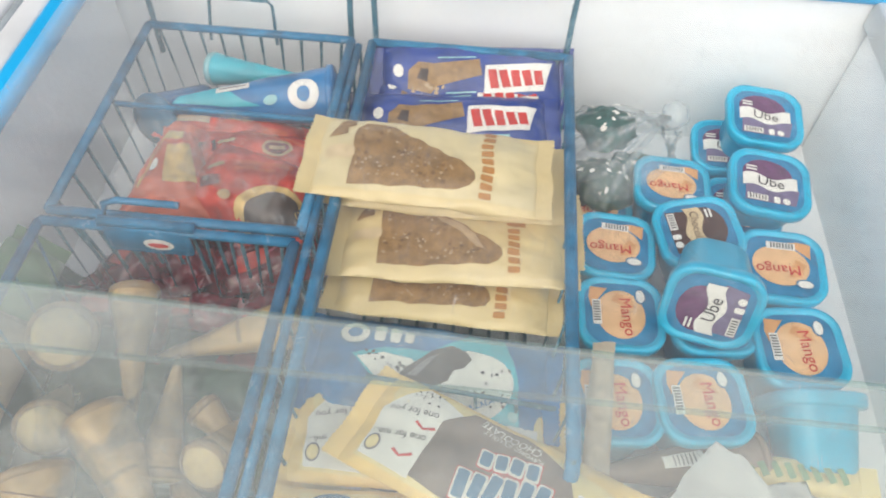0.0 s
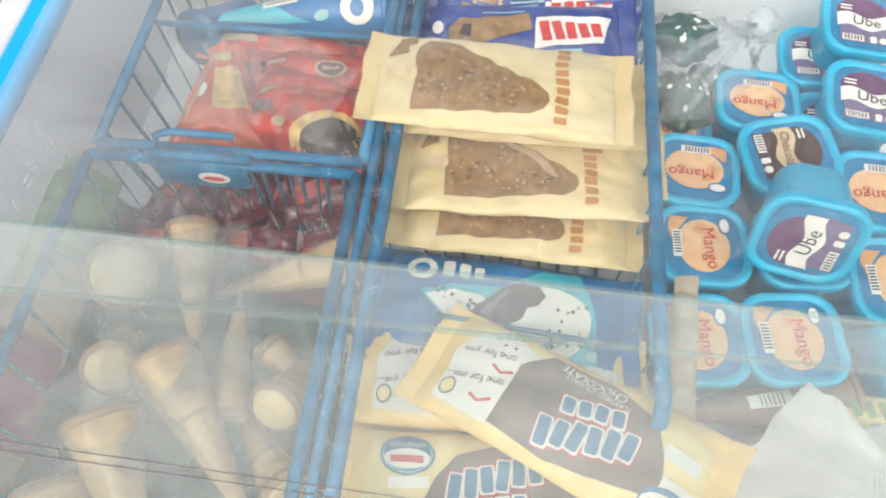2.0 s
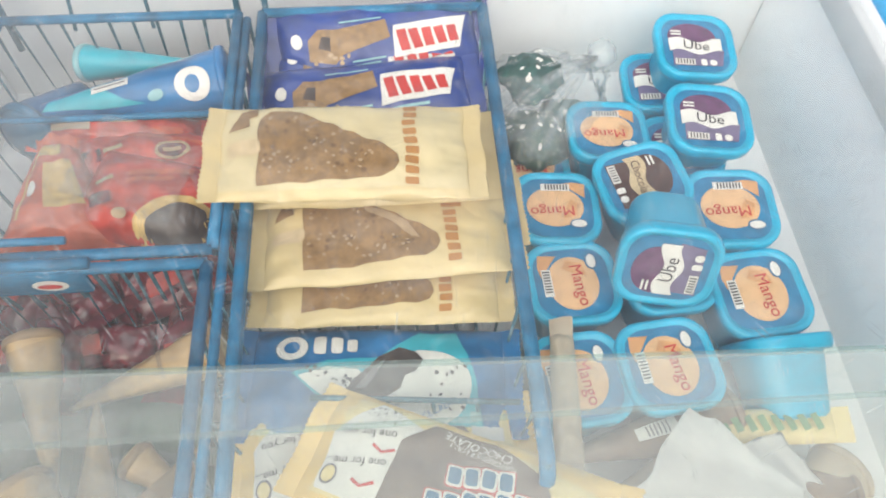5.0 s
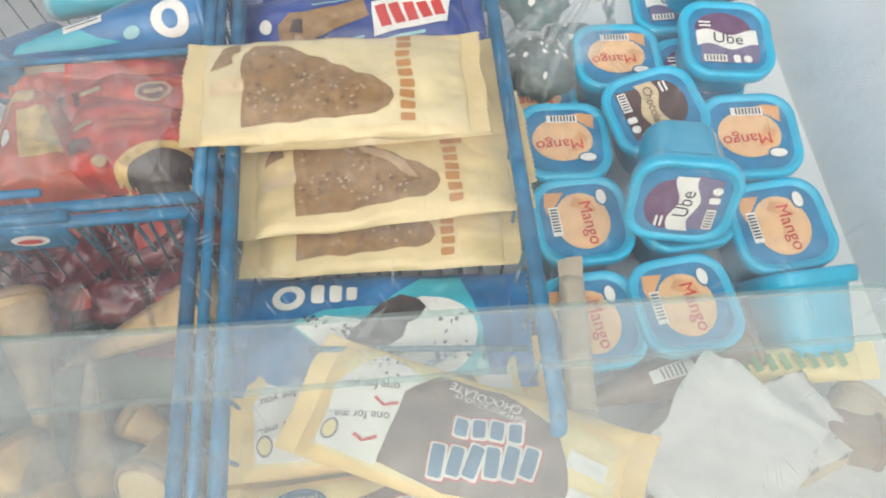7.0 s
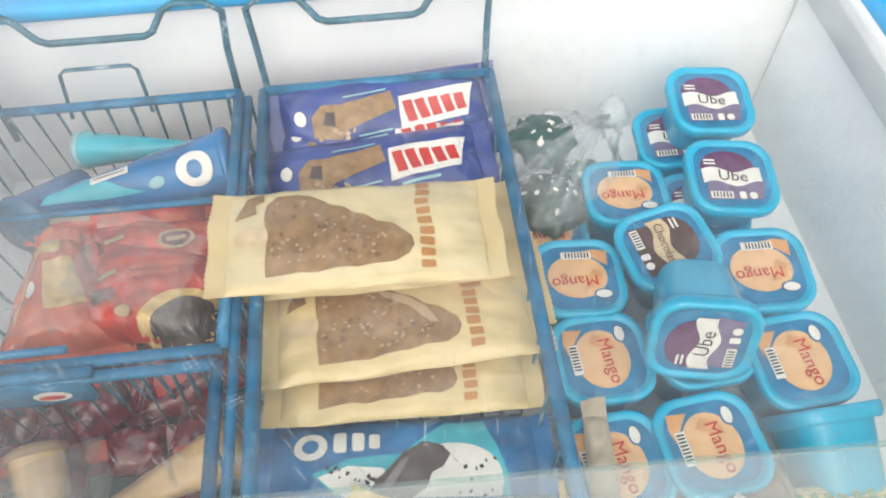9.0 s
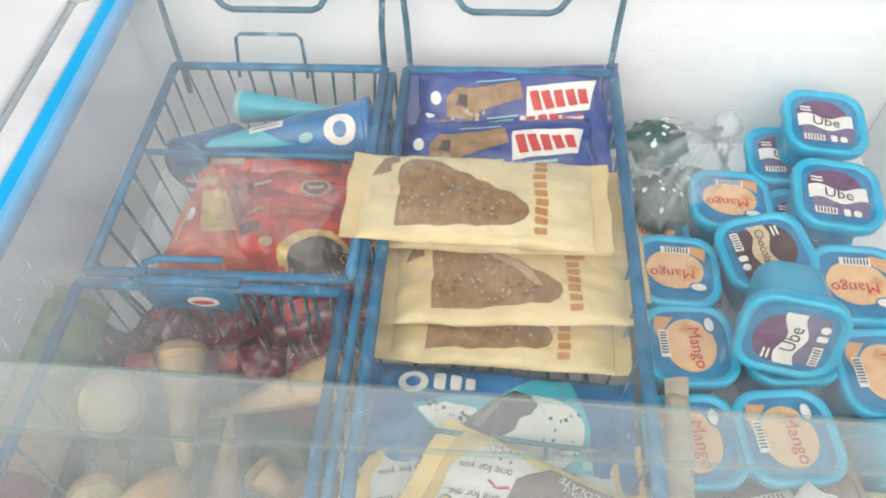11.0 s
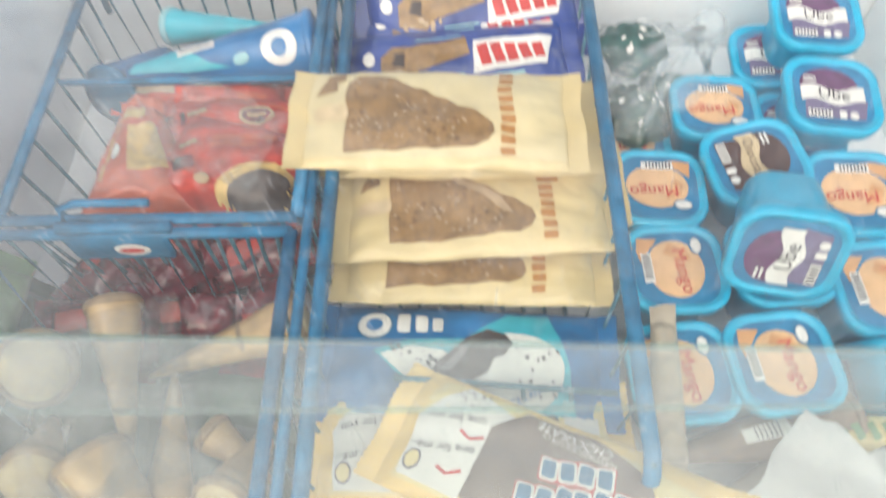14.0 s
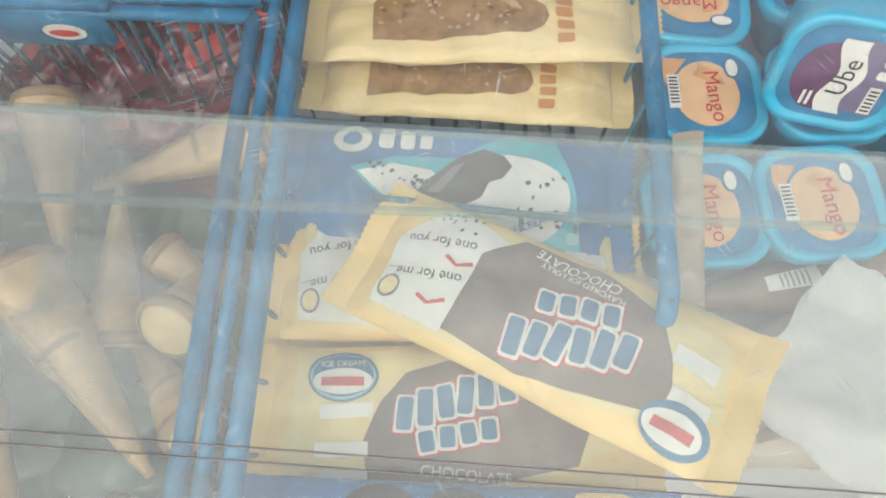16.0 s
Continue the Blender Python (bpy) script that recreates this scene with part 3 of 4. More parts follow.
def cocoa_stick_bar(m, seed, label):
    ob, s = film_pack("ice_cream_bar", label, 0.142, 0.054, 0.024, m, "navy", "navy", seed)
    printed("roll_print", [[(-0.052, -0.010), (-0.050, 0.004), (-0.042, 0.011), (-0.030, 0.010), (0.006, 0.015), (0.008, 0.002), (-0.028, -0.008), (-0.034, -0.014)]], "choc", ob, s, 0.0008, "chocolate roll picture")
    printed("roll_shade", [[(-0.044, -0.002), (-0.040, 0.006), (-0.034, 0.005), (-0.036, -0.005)]], "choc_dark", ob, s, 0.0012)
    rng = random.Random(seed)
    printed("splash_print", spots(rng, lambda r: (r.uniform(-0.05, -0.02), r.uniform(-0.014, -0.007)), 10, 0.0008, 0.002), "choc_light", ob, s, 0.0012)
    printed("logo_panel", [[(0.008, -0.013), (0.011, 0.010), (0.064, 0.013), (0.056, -0.009)]], "white_print", ob, s, 0.0010)
    printed("logo_blocks", [bar(0.0165 + 0.0090 * k, -0.001 + 0.0005 * k, 0.0068, 0.0150 - 0.0010 * k, 4 + 5 * (k % 2)) for k in range(5)], "red_print", ob, s, 0.0014)
    printed("small_bars", [bar(-0.010, -0.0125, 0.024, 0.0012, 4), bar(-0.012, -0.0155, 0.020, 0.0012, 4), bar(-0.012, 0.0155, 0.03, 0.0010, 4), bar(0.028, -0.0155, 0.026, 0.002, 4)], "pale_teal", ob, s, 0.0012)
    printed("badge_print", [ellipse(-0.058, 0.004, 0.004, 0.005)], "white_print", ob, s, 0.0012)
    return ob


def lolly_letters(ob, s, flip):
    """Chunky outlined product letters drawn as plain rounded blocks in two rows."""
    big = [(-0.0225 + 0.0085 * k, -0.0005 + 0.0018 * k, 0.0064, 0.0135 + 0.0016 * (k % 2), -8 + 6 * (k % 3)) for k in range(6)]
    low = [(-0.0140 + 0.0086 * k, -0.0125 + 0.0010 * k, 0.0062, 0.0084, 6 - 6 * (k % 2)) for k in range(4)]
    cx, cy, turn = (0.003, 0.003, 5) if not flip else (0.013, -0.004, 186)
    ct, st = math.cos(radians(turn)), math.sin(radians(turn))
    for name, grow, m, lift in (("letter_edge", 0.0034, "red_print", 0.0011), ("letter_halo", 0.0022, "white_print", 0.0015), ("letter_block", 0.0, "lolly_blue", 0.0020)):
        for k, (x, y, w, h, a) in enumerate(big + low):
            q = [(x + px * math.cos(radians(a)) - py * math.sin(radians(a)), y + px * math.sin(radians(a)) + py * math.cos(radians(a))) for px, py in rounded(w + grow, h + grow, 0.0016)]
            printed(name, [[(cx + ct * px - st * py, cy + st * px + ct * py) for px, py in q]], m, ob, s, lift + 0.00003 * k)


def ice_lolly(m, seed, label, flip=False, words=True, length=0.155):
    ob, s = film_pack("ice_lolly_pack", label, length, 0.064, 0.019, m, "yellow", "yellow", seed, "ice lolly", "yellow ice lolly packs")
    rng = random.Random(seed)
    printed("pale_panel", [[(-0.070, -0.026), (-0.066, 0.028), (-0.028, 0.029), (0.072, 0.020), (0.076, -0.010), (0.04, -0.024), (-0.03, -0.028)]], "lemon", ob, s, 0.0005)
    if flip:
        printed("white_panel", [[(-0.068, -0.024), (-0.070, 0.006), (-0.052, 0.029), (-0.024, 0.022), (-0.030, -0.004), (-0.034, -0.026)]], "white_print", ob, s, 0.0008)
        body = [(-0.034, -0.024), (-0.032, 0.012), (-0.020, 0.027), (0.012, 0.028), (0.044, 0.018), (0.052, 0.004), (0.056, -0.010), (0.052, -0.018), (0.03, -0.022), (0.0, -0.027)]
        printed("lolly_print", [body], "lolly_brown", ob, s, 0.0010, "brown double ice lolly picture")
        printed("stick_print", [bar(0.061, 0.006, 0.018, 0.008, -4), bar(0.063, -0.010, 0.016, 0.008, -4)], "white_print", ob, s, 0.0012)
        printed("badge_ring", [ellipse(0.062, -0.020, 0.0135, 0.0095, 28, -4)], "lolly_blue", ob, s, 0.0016)
        printed("badge_white", [ellipse(0.061, -0.0205, 0.0115, 0.0065, 28, -4)], "white_print", ob, s, 0.0020)
        printed("badge_bars", [bar(0.061, -0.0205, 0.016, 0.004, -4)], "red_print", ob, s, 0.0024)
        lettering("CHOCOLATE", 0.0062, 0.006, 0.0225, 176, "white_print", ob, s, 0.0016)
        lettering("FLAVORED ICE LOLLY", 0.0038, 0.010, 0.0180, 176, "white_print", ob, s, 0.0016)
        lettering("one for me...", 0.0065, -0.0515, -0.006, 192, "dark_print", ob, s, 0.0014)
        lettering("one for you", 0.0065, -0.050, 0.010, 192, "dark_print", ob, s, 0.0014)
        printed("smile_print", [[(-0.046, 0.004), (-0.040, 0.0015), (-0.033, 0.005), (-0.034, 0.0065), (-0.040, 0.003), (-0.045, 0.0055)], [(-0.050, -0.016), (-0.044, -0.018), (-0.037, -0.014), (-0.038, -0.0125), (-0.044, -0.0165), (-0.049, -0.0145)]], "red_print", ob, s, 0.0014)
        printed("crumb_print", spots(rng, lambda r: (r.uniform(-0.056, -0.038), r.uniform(0.018, 0.027)), 14, 0.0004, 0.001), "dark_print", ob, s, 0.0014)
        printed("recycle_mark", [rounded_at(-0.066, 0.018, 0.005, 0.008)], "lemon", ob, s, 0.0012)
        printed("seal_mark", [ellipse(-0.063, -0.016, 0.0045, 0.0055)], "grey_print", ob, s, 0.0014)
        printed("seal_mark", [ellipse(-0.063, -0.016, 0.0034, 0.0043)], "lemon", ob, s, 0.0017)
    else:
        printed("lolly_print", [[(-0.034, -0.028), (-0.036, -0.010), (-0.030, 0.006), (-0.020, 0.018), (0.010, 0.027), (0.05, 0.022), (0.060, 0.0), (0.052, -0.020), (0.0, -0.029)]], "lolly_brown", ob, s, 0.0010, "brown double ice lolly picture")
        printed("stick_print", [bar(-0.044, 0.002, 0.022, 0.006, 3), bar(-0.045, -0.014, 0.022, 0.006, 2), bar(-0.044, -0.025, 0.020, 0.005, 2)], "white_print", ob, s, 0.0012)
        printed("badge_ring", [ellipse(-0.0465, 0.017, 0.0150, 0.0115, 28)], "lolly_blue", ob, s, 0.0016)
        printed("badge_pale", [ellipse(-0.0465, 0.0168, 0.0138, 0.0103, 28)], "pale_teal", ob, s, 0.0019)
        printed("badge_blue", [ellipse(-0.0465, 0.0172, 0.0130, 0.0096, 28)], "lolly_blue", ob, s, 0.0022)
        printed("badge_white", [ellipse(-0.0465, 0.0145, 0.0125, 0.0058, 28)], "white_print", ob, s, 0.0025)
        printed("badge_bars", [bar(-0.0465, 0.0142, 0.018, 0.004)], "red_print", ob, s, 0.0028)
        lettering("ICE CREAM", 0.0038, -0.0465, 0.0222, 0, "white_print", ob, s, 0.0028)
        lettering("CHOCOLATE", 0.0062, 0.006, -0.0235, -4, "white_print", ob, s, 0.0016)
    if words:
        lolly_letters(ob, s, flip)
    return ob


def plain_pack(name, label, length, width, thick, m, film, seed, prints=(), category="wrapped ice cream", group="", crumple=1.0, taper=1.0):
    ob, s = film_pack(name, label, length, width, thick, m, film, None, seed, category, group, crumple, crumple, taper)
    for order, (nm, poly, mat) in enumerate(prints):
        printed(nm, [poly], mat, ob, s, 0.0008 + 0.0004 * order)
    return ob


# far centre basket, from the back to the front
CREAM = "cream yellow ice cream bar pack with chocolate nut bar picture"
cocoa_stick_bar(pose(0.100, 0.598, 0.786, 2, 0, 2), 31, "royal blue ice cream bar pack under two others")
cocoa_stick_bar(pose(0.099, 0.557, 0.786, 0, 0, 2), 32, "royal blue ice cream bar pack under two others")
cocoa_stick_bar(pose(0.099, 0.602, 0.808, 4, 0, 3), 33, "royal blue ice cream bar pack, chocolate roll picture")
cocoa_stick_bar(pose(0.100, 0.556, 0.812, 6, 0, 4), 34, "royal blue ice cream bar pack, chocolate roll picture")
cocoa_stick_bar(pose(0.102, 0.603, 0.836, 20, 0, 5), 35, "royal blue ice cream bar pack at the basket's back")
cocoa_stick_bar(pose(0.096, 0.566, 0.838, 14, 0, 5), 36, "royal blue ice cream bar pack next to the cream packs")
cocoa_stick_bar(pose(0.106, 0.612, 0.846, 38, 0, 5), 37, "royal blue ice cream bar pack leaning at the back")
nougat_bar(pose(0.100, 0.492, 0.786, 0, 0, 1), 13, CREAM)
nougat_bar(pose(0.104, 0.482, 0.807, 0, 0, -1), 15, CREAM)
nougat_bar(pose(0.1025, 0.427, 0.824, -6, 0, -2), 14, CREAM, 0.93)
nougat_bar(pose(0.108, 0.470, 0.838, -4, 0, 1), 16, CREAM)
nougat_bar(pose(0.106, 0.448, 0.842, -7, 0, 2), 12, CREAM, 0.97)
nougat_bar(pose(0.096, 0.500, 0.853, 2, 2, 1), 18, CREAM)
nougat_bar(pose(0.083, 0.493, 0.868, 0, 1, -1), 11, "cream yellow ice cream bar pack lying across the basket rail")
biscuit_bar(pose(0.099, 0.365, 0.786, 0, 0, -1))
biscuit_bar(pose(0.0975, 0.3650, 0.809, -2, 0, -3))
# near centre basket
ice_lolly(pose(0.098, 0.318, 0.788, 0, 0, 0), 42, "yellow ice lolly pack, partly covered", True, False)
ice_lolly(pose(0.098, 0.322, 0.808, -2, 0, 1), 41, "yellow ice lolly pack, partly covered", True, False)
ice_lolly(pose(0.098, 0.247, 0.788, 0, 0, 0), 44, "yellow ice lolly pack at the bottom", False, False)
ice_lolly(pose(0.100, 0.256, 0.811, 0, 0, 2), 43, "yellow ice lolly pack, upper side towards the shopper")
ice_lolly(pose(0.1355, 0.2925, 0.840, -2, -8, -26), 45, "yellow ice lolly pack lying askew on others", True, True, 0.156)
plain_pack("ice_cream_bar", "blue ice cream bar pack with dark chocolate picture", 0.150, 0.06, 0.02, pose(0.104, 0.1985, 0.832, -4, 0, 0), "blue_film", 51,
           (("chocolate_print", ellipse(-0.030, 0.018, 0.014, 0.010), "choc_dark"), ("chocolate_print", ellipse(0.0, 0.016, 0.014, 0.012), "choc_dark"), ("yellow_print", rounded_at(0.055, 0.02, 0.024, 0.016), "yellow")))


# ---- tubs ----
def tub(flavour, m, label):
    ob = thing("ice_cream_tub", label, "tub", "blue ice cream tubs", m=m)
    bm = bmesh.new()
    rings = []
    for z, w, r in ((-0.050, 0.034, 0.011), (-0.050, 0.040, 0.013), (-0.047, 0.043, 0.014), (-0.010, 0.050, 0.016), (-0.006, 0.052, 0.016), (-0.006, 0.0535, 0.016)):
        rings.append([bm.verts.new((x, y, z)) for x, y in rounded(w, w, r)])
    n = len(rings[0])
    for a, b in zip(rings, rings[1:]):
        for k in range(n):
            bm.faces.new((a[k], a[(k + 1) % n], b[(k + 1) % n], b[k]))
    bm.faces.new(rings[0][::-1])
    bm.faces.new(rings[-1])
    part("cup", bm, "tub", ob)
    bm = bmesh.new()
    rings = []
    for z, w, r in ((-0.0095, 0.0575, 0.017), (-0.0075, 0.0595, 0.0175), (-0.002, 0.0600, 0.0175), (0.0, 0.0588, 0.017), (0.0, 0.0535, 0.0155), (-0.0012, 0.0515, 0.0145), (-0.0016, 0.0490, 0.014)):
        rings.append([bm.verts.new((x, y, z)) for x, y in rounded(w, w, r)])
    for a, b in zip(rings, rings[1:]):
        for k in range(n):
            bm.faces.new((a[k], a[(k + 1) % n], b[(k + 1) % n], b[k]))
    bm.faces.new(rings[0][::-1])
    top = part("lid", bm, "tub", ob)
    flat = lambda u, v: (u, v, -0.0016)
    printed("window", [rounded(0.0490, 0.0490, 0.014)], "tub_clear", top, flat, 0.0002, "translucent blue lid window", 0.02)
    wide = dict(fine=0.05)
    if flavour == "Mango":
        printed("label_slice", [[(-0.021, -0.020), (-0.020, -0.008), (-0.012, -0.014), (-0.004, -0.020), (-0.012, -0.0215)]], "mango_deep", top, flat, 0.0005, **wide)
        printed("label_disc", [ellipse(0.001, 0.0, 0.0195, 0.0168, 32)], "mango", top, flat, 0.0008, "pale orange round label", **wide)
        printed("fruit_print", [[(-0.016, -0.002), (-0.013, 0.008), (-0.004, 0.010), (-0.005, 0.003), (-0.010, -0.006)]], "mango_deep", top, flat, 0.0010, **wide)
        lettering("Mango", 0.0115, 0.003, 0.004, 4, "red_print", top, flat, 0.0013)
        printed("barcode_field", [bar(0.0, -0.0165, 0.020, 0.006)], "white_print", top, flat, 0.0011, **wide)
        printed("barcode_bars", [bar(-0.008 + 0.0021 * k, -0.0165, 0.0010, 0.0045) for k in range(8)], "dark_print", top, flat, 0.0014, **wide)
        printed("badge_ring", [ellipse(-0.014, 0.0145, 0.0062, 0.0042)], "lolly_blue", top, flat, 0.0012, **wide)
        printed("badge_white", [ellipse(-0.014, 0.0145, 0.0052, 0.0030)], "white_print", top, flat, 0.0015, **wide)
    else:
        deep, second, ribbon, ink = ("purple", "purple_grey", "white_print", "dark_print") if flavour == "Ube" else ("choc_label", "choc_label", "stick", "choc_label")
        printed("label_disc", [ellipse(-0.002, 0.007, 0.0185, 0.0135, 32)], deep, top, flat, 0.0006, "dark round label", **wide)
        printed("label_field", [[(-0.019, -0.020), (0.018, -0.019), (0.021, -0.004), (-0.018, -0.003)]], second, top, flat, 0.0009, **wide)
        wave = [(-0.0205 + 0.002 * k, 0.0045 + 0.0022 * math.sin(k * 0.42)) for k in range(21)]
        printed("label_ribbon", [wave + [(x, y - 0.0115) for x, y in wave[::-1]]], ribbon, top, flat, 0.0011, **wide)
        lettering(flavour, 0.0120 if flavour == "Ube" else 0.0082, 0.0, -0.0012, -4, ink, top, flat, 0.0015)
        printed("barcode_field", [bar(-0.010, -0.0165, 0.015, 0.0055)], "white_print", top, flat, 0.0013, **wide)
        printed("barcode_bars", [bar(-0.0155 + 0.0022 * k, -0.0165, 0.0010, 0.004) for k in range(6)], "dark_print", top, flat, 0.0016, **wide)
        printed("small_marks", [rounded_at(0.004, -0.0165, 0.0045, 0.006), ellipse(0.011, -0.0165, 0.0028, 0.0028)], "white_print", top, flat, 0.0013, **wide)
        printed("small_bars", [bar(-0.014, 0.012, 0.008, 0.0014), bar(-0.014, 0.0092, 0.008, 0.0014)], "white_print", top, flat, 0.0013, **wide)
    return ob


MANGO = "sky blue ice cream tub with orange mango lid label"
UBE = "sky blue ice cream tub with purple ube lid label"
mango = tub("Mango", pose(0.224, 0.427, 0.810, 0, 0, -88), MANGO)
for p in (pose(0.222, 0.485, 0.812, 2, 0, 176), pose(0.273, 0.366, 0.812, 0, 0, -84), pose(0.336, 0.470, 0.824, -3, 2, 176), pose(0.341, 0.410, 0.815, 2, 3, -86),
          pose(0.271, 0.553, 0.810, 4, 0, 176), pose(0.218, 0.362, 0.808, 0, 0, -86), pose(0.286, 0.430, 0.812, 0, 0, -86)):
    copy_thing(mango, p)
ube = tub("Ube", pose(0.334, 0.536, 0.838, 4, 3, -6), UBE)
copy_thing(ube, pose(0.340, 0.604, 0.842, 6, 3, -4))
copy_thing(ube, pose(0.322, 0.602, 0.8085, 0, -4, -4))
copy_thing(ube, pose(0.322, 0.535, 0.8085, 0, -4, -6))
tilted = copy_thing(ube, pose(0.271, 0.410, 0.848, 74, 0, -13) @ pose(0, 0, 0, 0, 0, 92))
tagged(tilted, "sky blue ube tub tipped over on top of other tubs")
tub("Chocolate", pose(0.279, 0.492, 0.828, 8, 0, -80), "sky blue ice cream tub with brown chocolate lid label")
low = copy_thing(mango, pose(0.214, 0.540, 0.788, 2, 0, 178))
tagged(low, "sky blue ice cream tub half under the plastic bag")
away = copy_thing(mango, pose(0.350, 0.386, 0.792, -72, 4, 4))
tagged(away, "sky blue ice cream tub tipped back, its plain side showing")


# ---- cones ----
def cone(label, m, sleeve, cap, length=0.13, radius=0.024, prints=(), seed=1, rim="cap_rim", group="wrapped cones", point=0.10, crumple=0.05):
    """A wrapped cone: its tip points along local -x, its flat cap along +x."""
    ob = thing("ice_cream_cone", label, "cone", group, m=m)

    def surface(u, v):
        f = min(1, max(0.0, u / length + 0.5))
        a = v / radius
        q = Vector((u * 45, 1.6 * math.sin(a), 1.6 * math.cos(a) + seed))
        r = radius * (point + (1 - point) * f) * (1 + crumple * (noise.noise(q) + 0.7 * abs(noise.noise(q * 2.7)) - 0.2))
        return (u, r * math.sin(a), r * math.cos(a))

    bm = bmesh.new()
    n, rings = 30, []
    for i in range(19):
        u = length * (i / 18 - 0.5)
        rings.append([bm.verts.new(surface(u, radius * k * math.tau / n)) for k in range(n)])
    for a, b in zip(rings, rings[1:]):
        for k in range(n):
            bm.faces.new((a[k], a[(k + 1) % n], b[(k + 1) % n], b[k]))
    bm.faces.new(rings[0])
    part("sleeve", bm, sleeve, ob)
    bm = bmesh.new()
    prof = ((0.0, 1.0), (0.0, 1.07), (0.003, 1.08), (0.005, 1.03), (0.006, 0.9))
    rings = [[bm.verts.new((length / 2 + z, radius * r * math.sin(k * math.tau / n), radius * r * math.cos(k * math.tau / n))) for k in range(n)] for z, r in prof]
    for a, b in zip(rings, rings[1:]):
        for k in range(n):
            bm.faces.new((a[k], a[(k + 1) % n], b[(k + 1) % n], b[k]))
    bm.faces.new(rings[0][::-1])
    part("rolled_rim", bm, rim, ob)
    bm = bmesh.new()
    rings = [[bm.verts.new((length / 2 + z + 0.0008 * noise.noise(Vector((k, r * 9, seed))), radius * r * math.sin(k * math.tau / n), radius * r * math.cos(k * math.tau / n))) for k in range(n)] for z, r in ((0.005, 0.88), (0.0068, 0.8), (0.0075, 0.4))]
    for a, b in zip(rings, rings[1:]):
        for k in range(n):
            bm.faces.new((a[k], a[(k + 1) % n], b[(k + 1) % n], b[k]))
    bm.faces.new(rings[-1])
    part("cap", bm, cap, ob)
    for nm, poly, mat, lift in prints:
        me = flat_mesh([poly], lambda u, v: surface(u, v), 0.0)
        for v in me.verts:
            v.co += Vector((0, v.co.y, v.co.z)).normalized() * lift
        part(nm, me, mat, ob)
    return ob


biscuit_prints = (("barcode_field", bar(-0.012, 0.006, 0.026, 0.010, 2), "white_print", 0.0008), ("barcode_bars", bar(-0.012, 0.006, 0.022, 0.002), "grey_print", 0.0012),
               ("pale_swirl", [(-0.06, -0.010), (-0.055, 0.006), (-0.024, 0.012), (-0.004, -0.012), (0.01, -0.02), (-0.02, -0.02)], "teal", 0.0006),
               ("logo_ring", ellipse(0.044, -0.010, 0.012, 0.013), "white_print", 0.0010), ("logo_hole", ellipse(0.044, -0.010, 0.005, 0.0065), "blue_film", 0.0014), ("small_bars", bar(0.03, 0.016, 0.03, 0.0016), "pale_teal", 0.0010),
               ("splash_print", ellipse(0.018, -0.014, 0.006, 0.0045, 14, 30), "pale_teal", 0.001))
# lower layer of the far left basket
for k, (x, y, z, turn, roll) in enumerate(((-0.112, 0.600, 0.782, 10, 0), (-0.045, 0.596, 0.782, -8, 4), (-0.115, 0.550, 0.784, 80, 10), (-0.065, 0.545, 0.786, 70, -14), (-0.030, 0.535, 0.790, 100, 20), (-0.118, 0.482, 0.784, 95, 18), (-0.128, 0.455, 0.786, 60, -14), (-0.030, 0.450, 0.796, 20, 10), (-0.098, 0.452, 0.800, 130, 12), (-0.090, 0.478, 0.792, 60, -20), (-0.058, 0.474, 0.794, 110, 26), (-0.030, 0.470, 0.790, 85, -12), (-0.070, 0.455, 0.786, 5, 30))):
    plain_pack("wafer_bar", "crimson crinkled wafer bar pack deep in the basket", 0.068, 0.040, 0.024, pose(x, y, z, 0, 0, turn) @ pose(0, 0, 0, roll), "crimson", 110 + k, (("red_print", bar(-0.010, 0.0, 0.022, 0.014, 8), "red_film"), ("pink_mark", bar(0.012, 0.006, 0.020, 0.0022, 22), "rose")), "wafer bar", "crimson wafer bars", 2.4)
cone("blue wrapped biscuit cone with a barcode", pose(-0.064, 0.573, 0.840, 14, -3, 8), "blue_film", "blue_film", 0.122, 0.0235, biscuit_prints, 3, "blue_film", point=0.30)
cone("turquoise wrapped cone leaning at the basket's back", pose(-0.060, 0.614, 0.832, 0, 6, 170), "teal", "pale_teal", 0.10, 0.013, (), 4, "pale_teal")
cone("grey blue wrapped cone with its cap towards the shopper", pose(-0.132, 0.590, 0.812, 0, -20, 250), "blue_film", "lolly_blue", 0.060, 0.020, (), 9, "lolly_blue", point=0.5)
RED = "red crinkled wafer cone pack "
plain_pack("wafer_cone", "orange and red wafer cone pack behind the divider wire", 0.108, 0.042, 0.034, pose(-0.078, 0.562, 0.816, 14, 2, -8), "red_film", 5, (("gold_print", bar(-0.034, 0.004, 0.034, 0.026, 4), "peach"), ("small_bars", bar(0.004, 0.008, 0.016, 0.0024, 10), "white_print"), ("small_bars", bar(0.006, 0.002, 0.018, 0.0018, 10), "choc_light"), ("orange_print", bar(0.036, -0.004, 0.020, 0.012, 14), "orange_film")), "wafer cone", "red wafer cones", 2.2, 0.8)
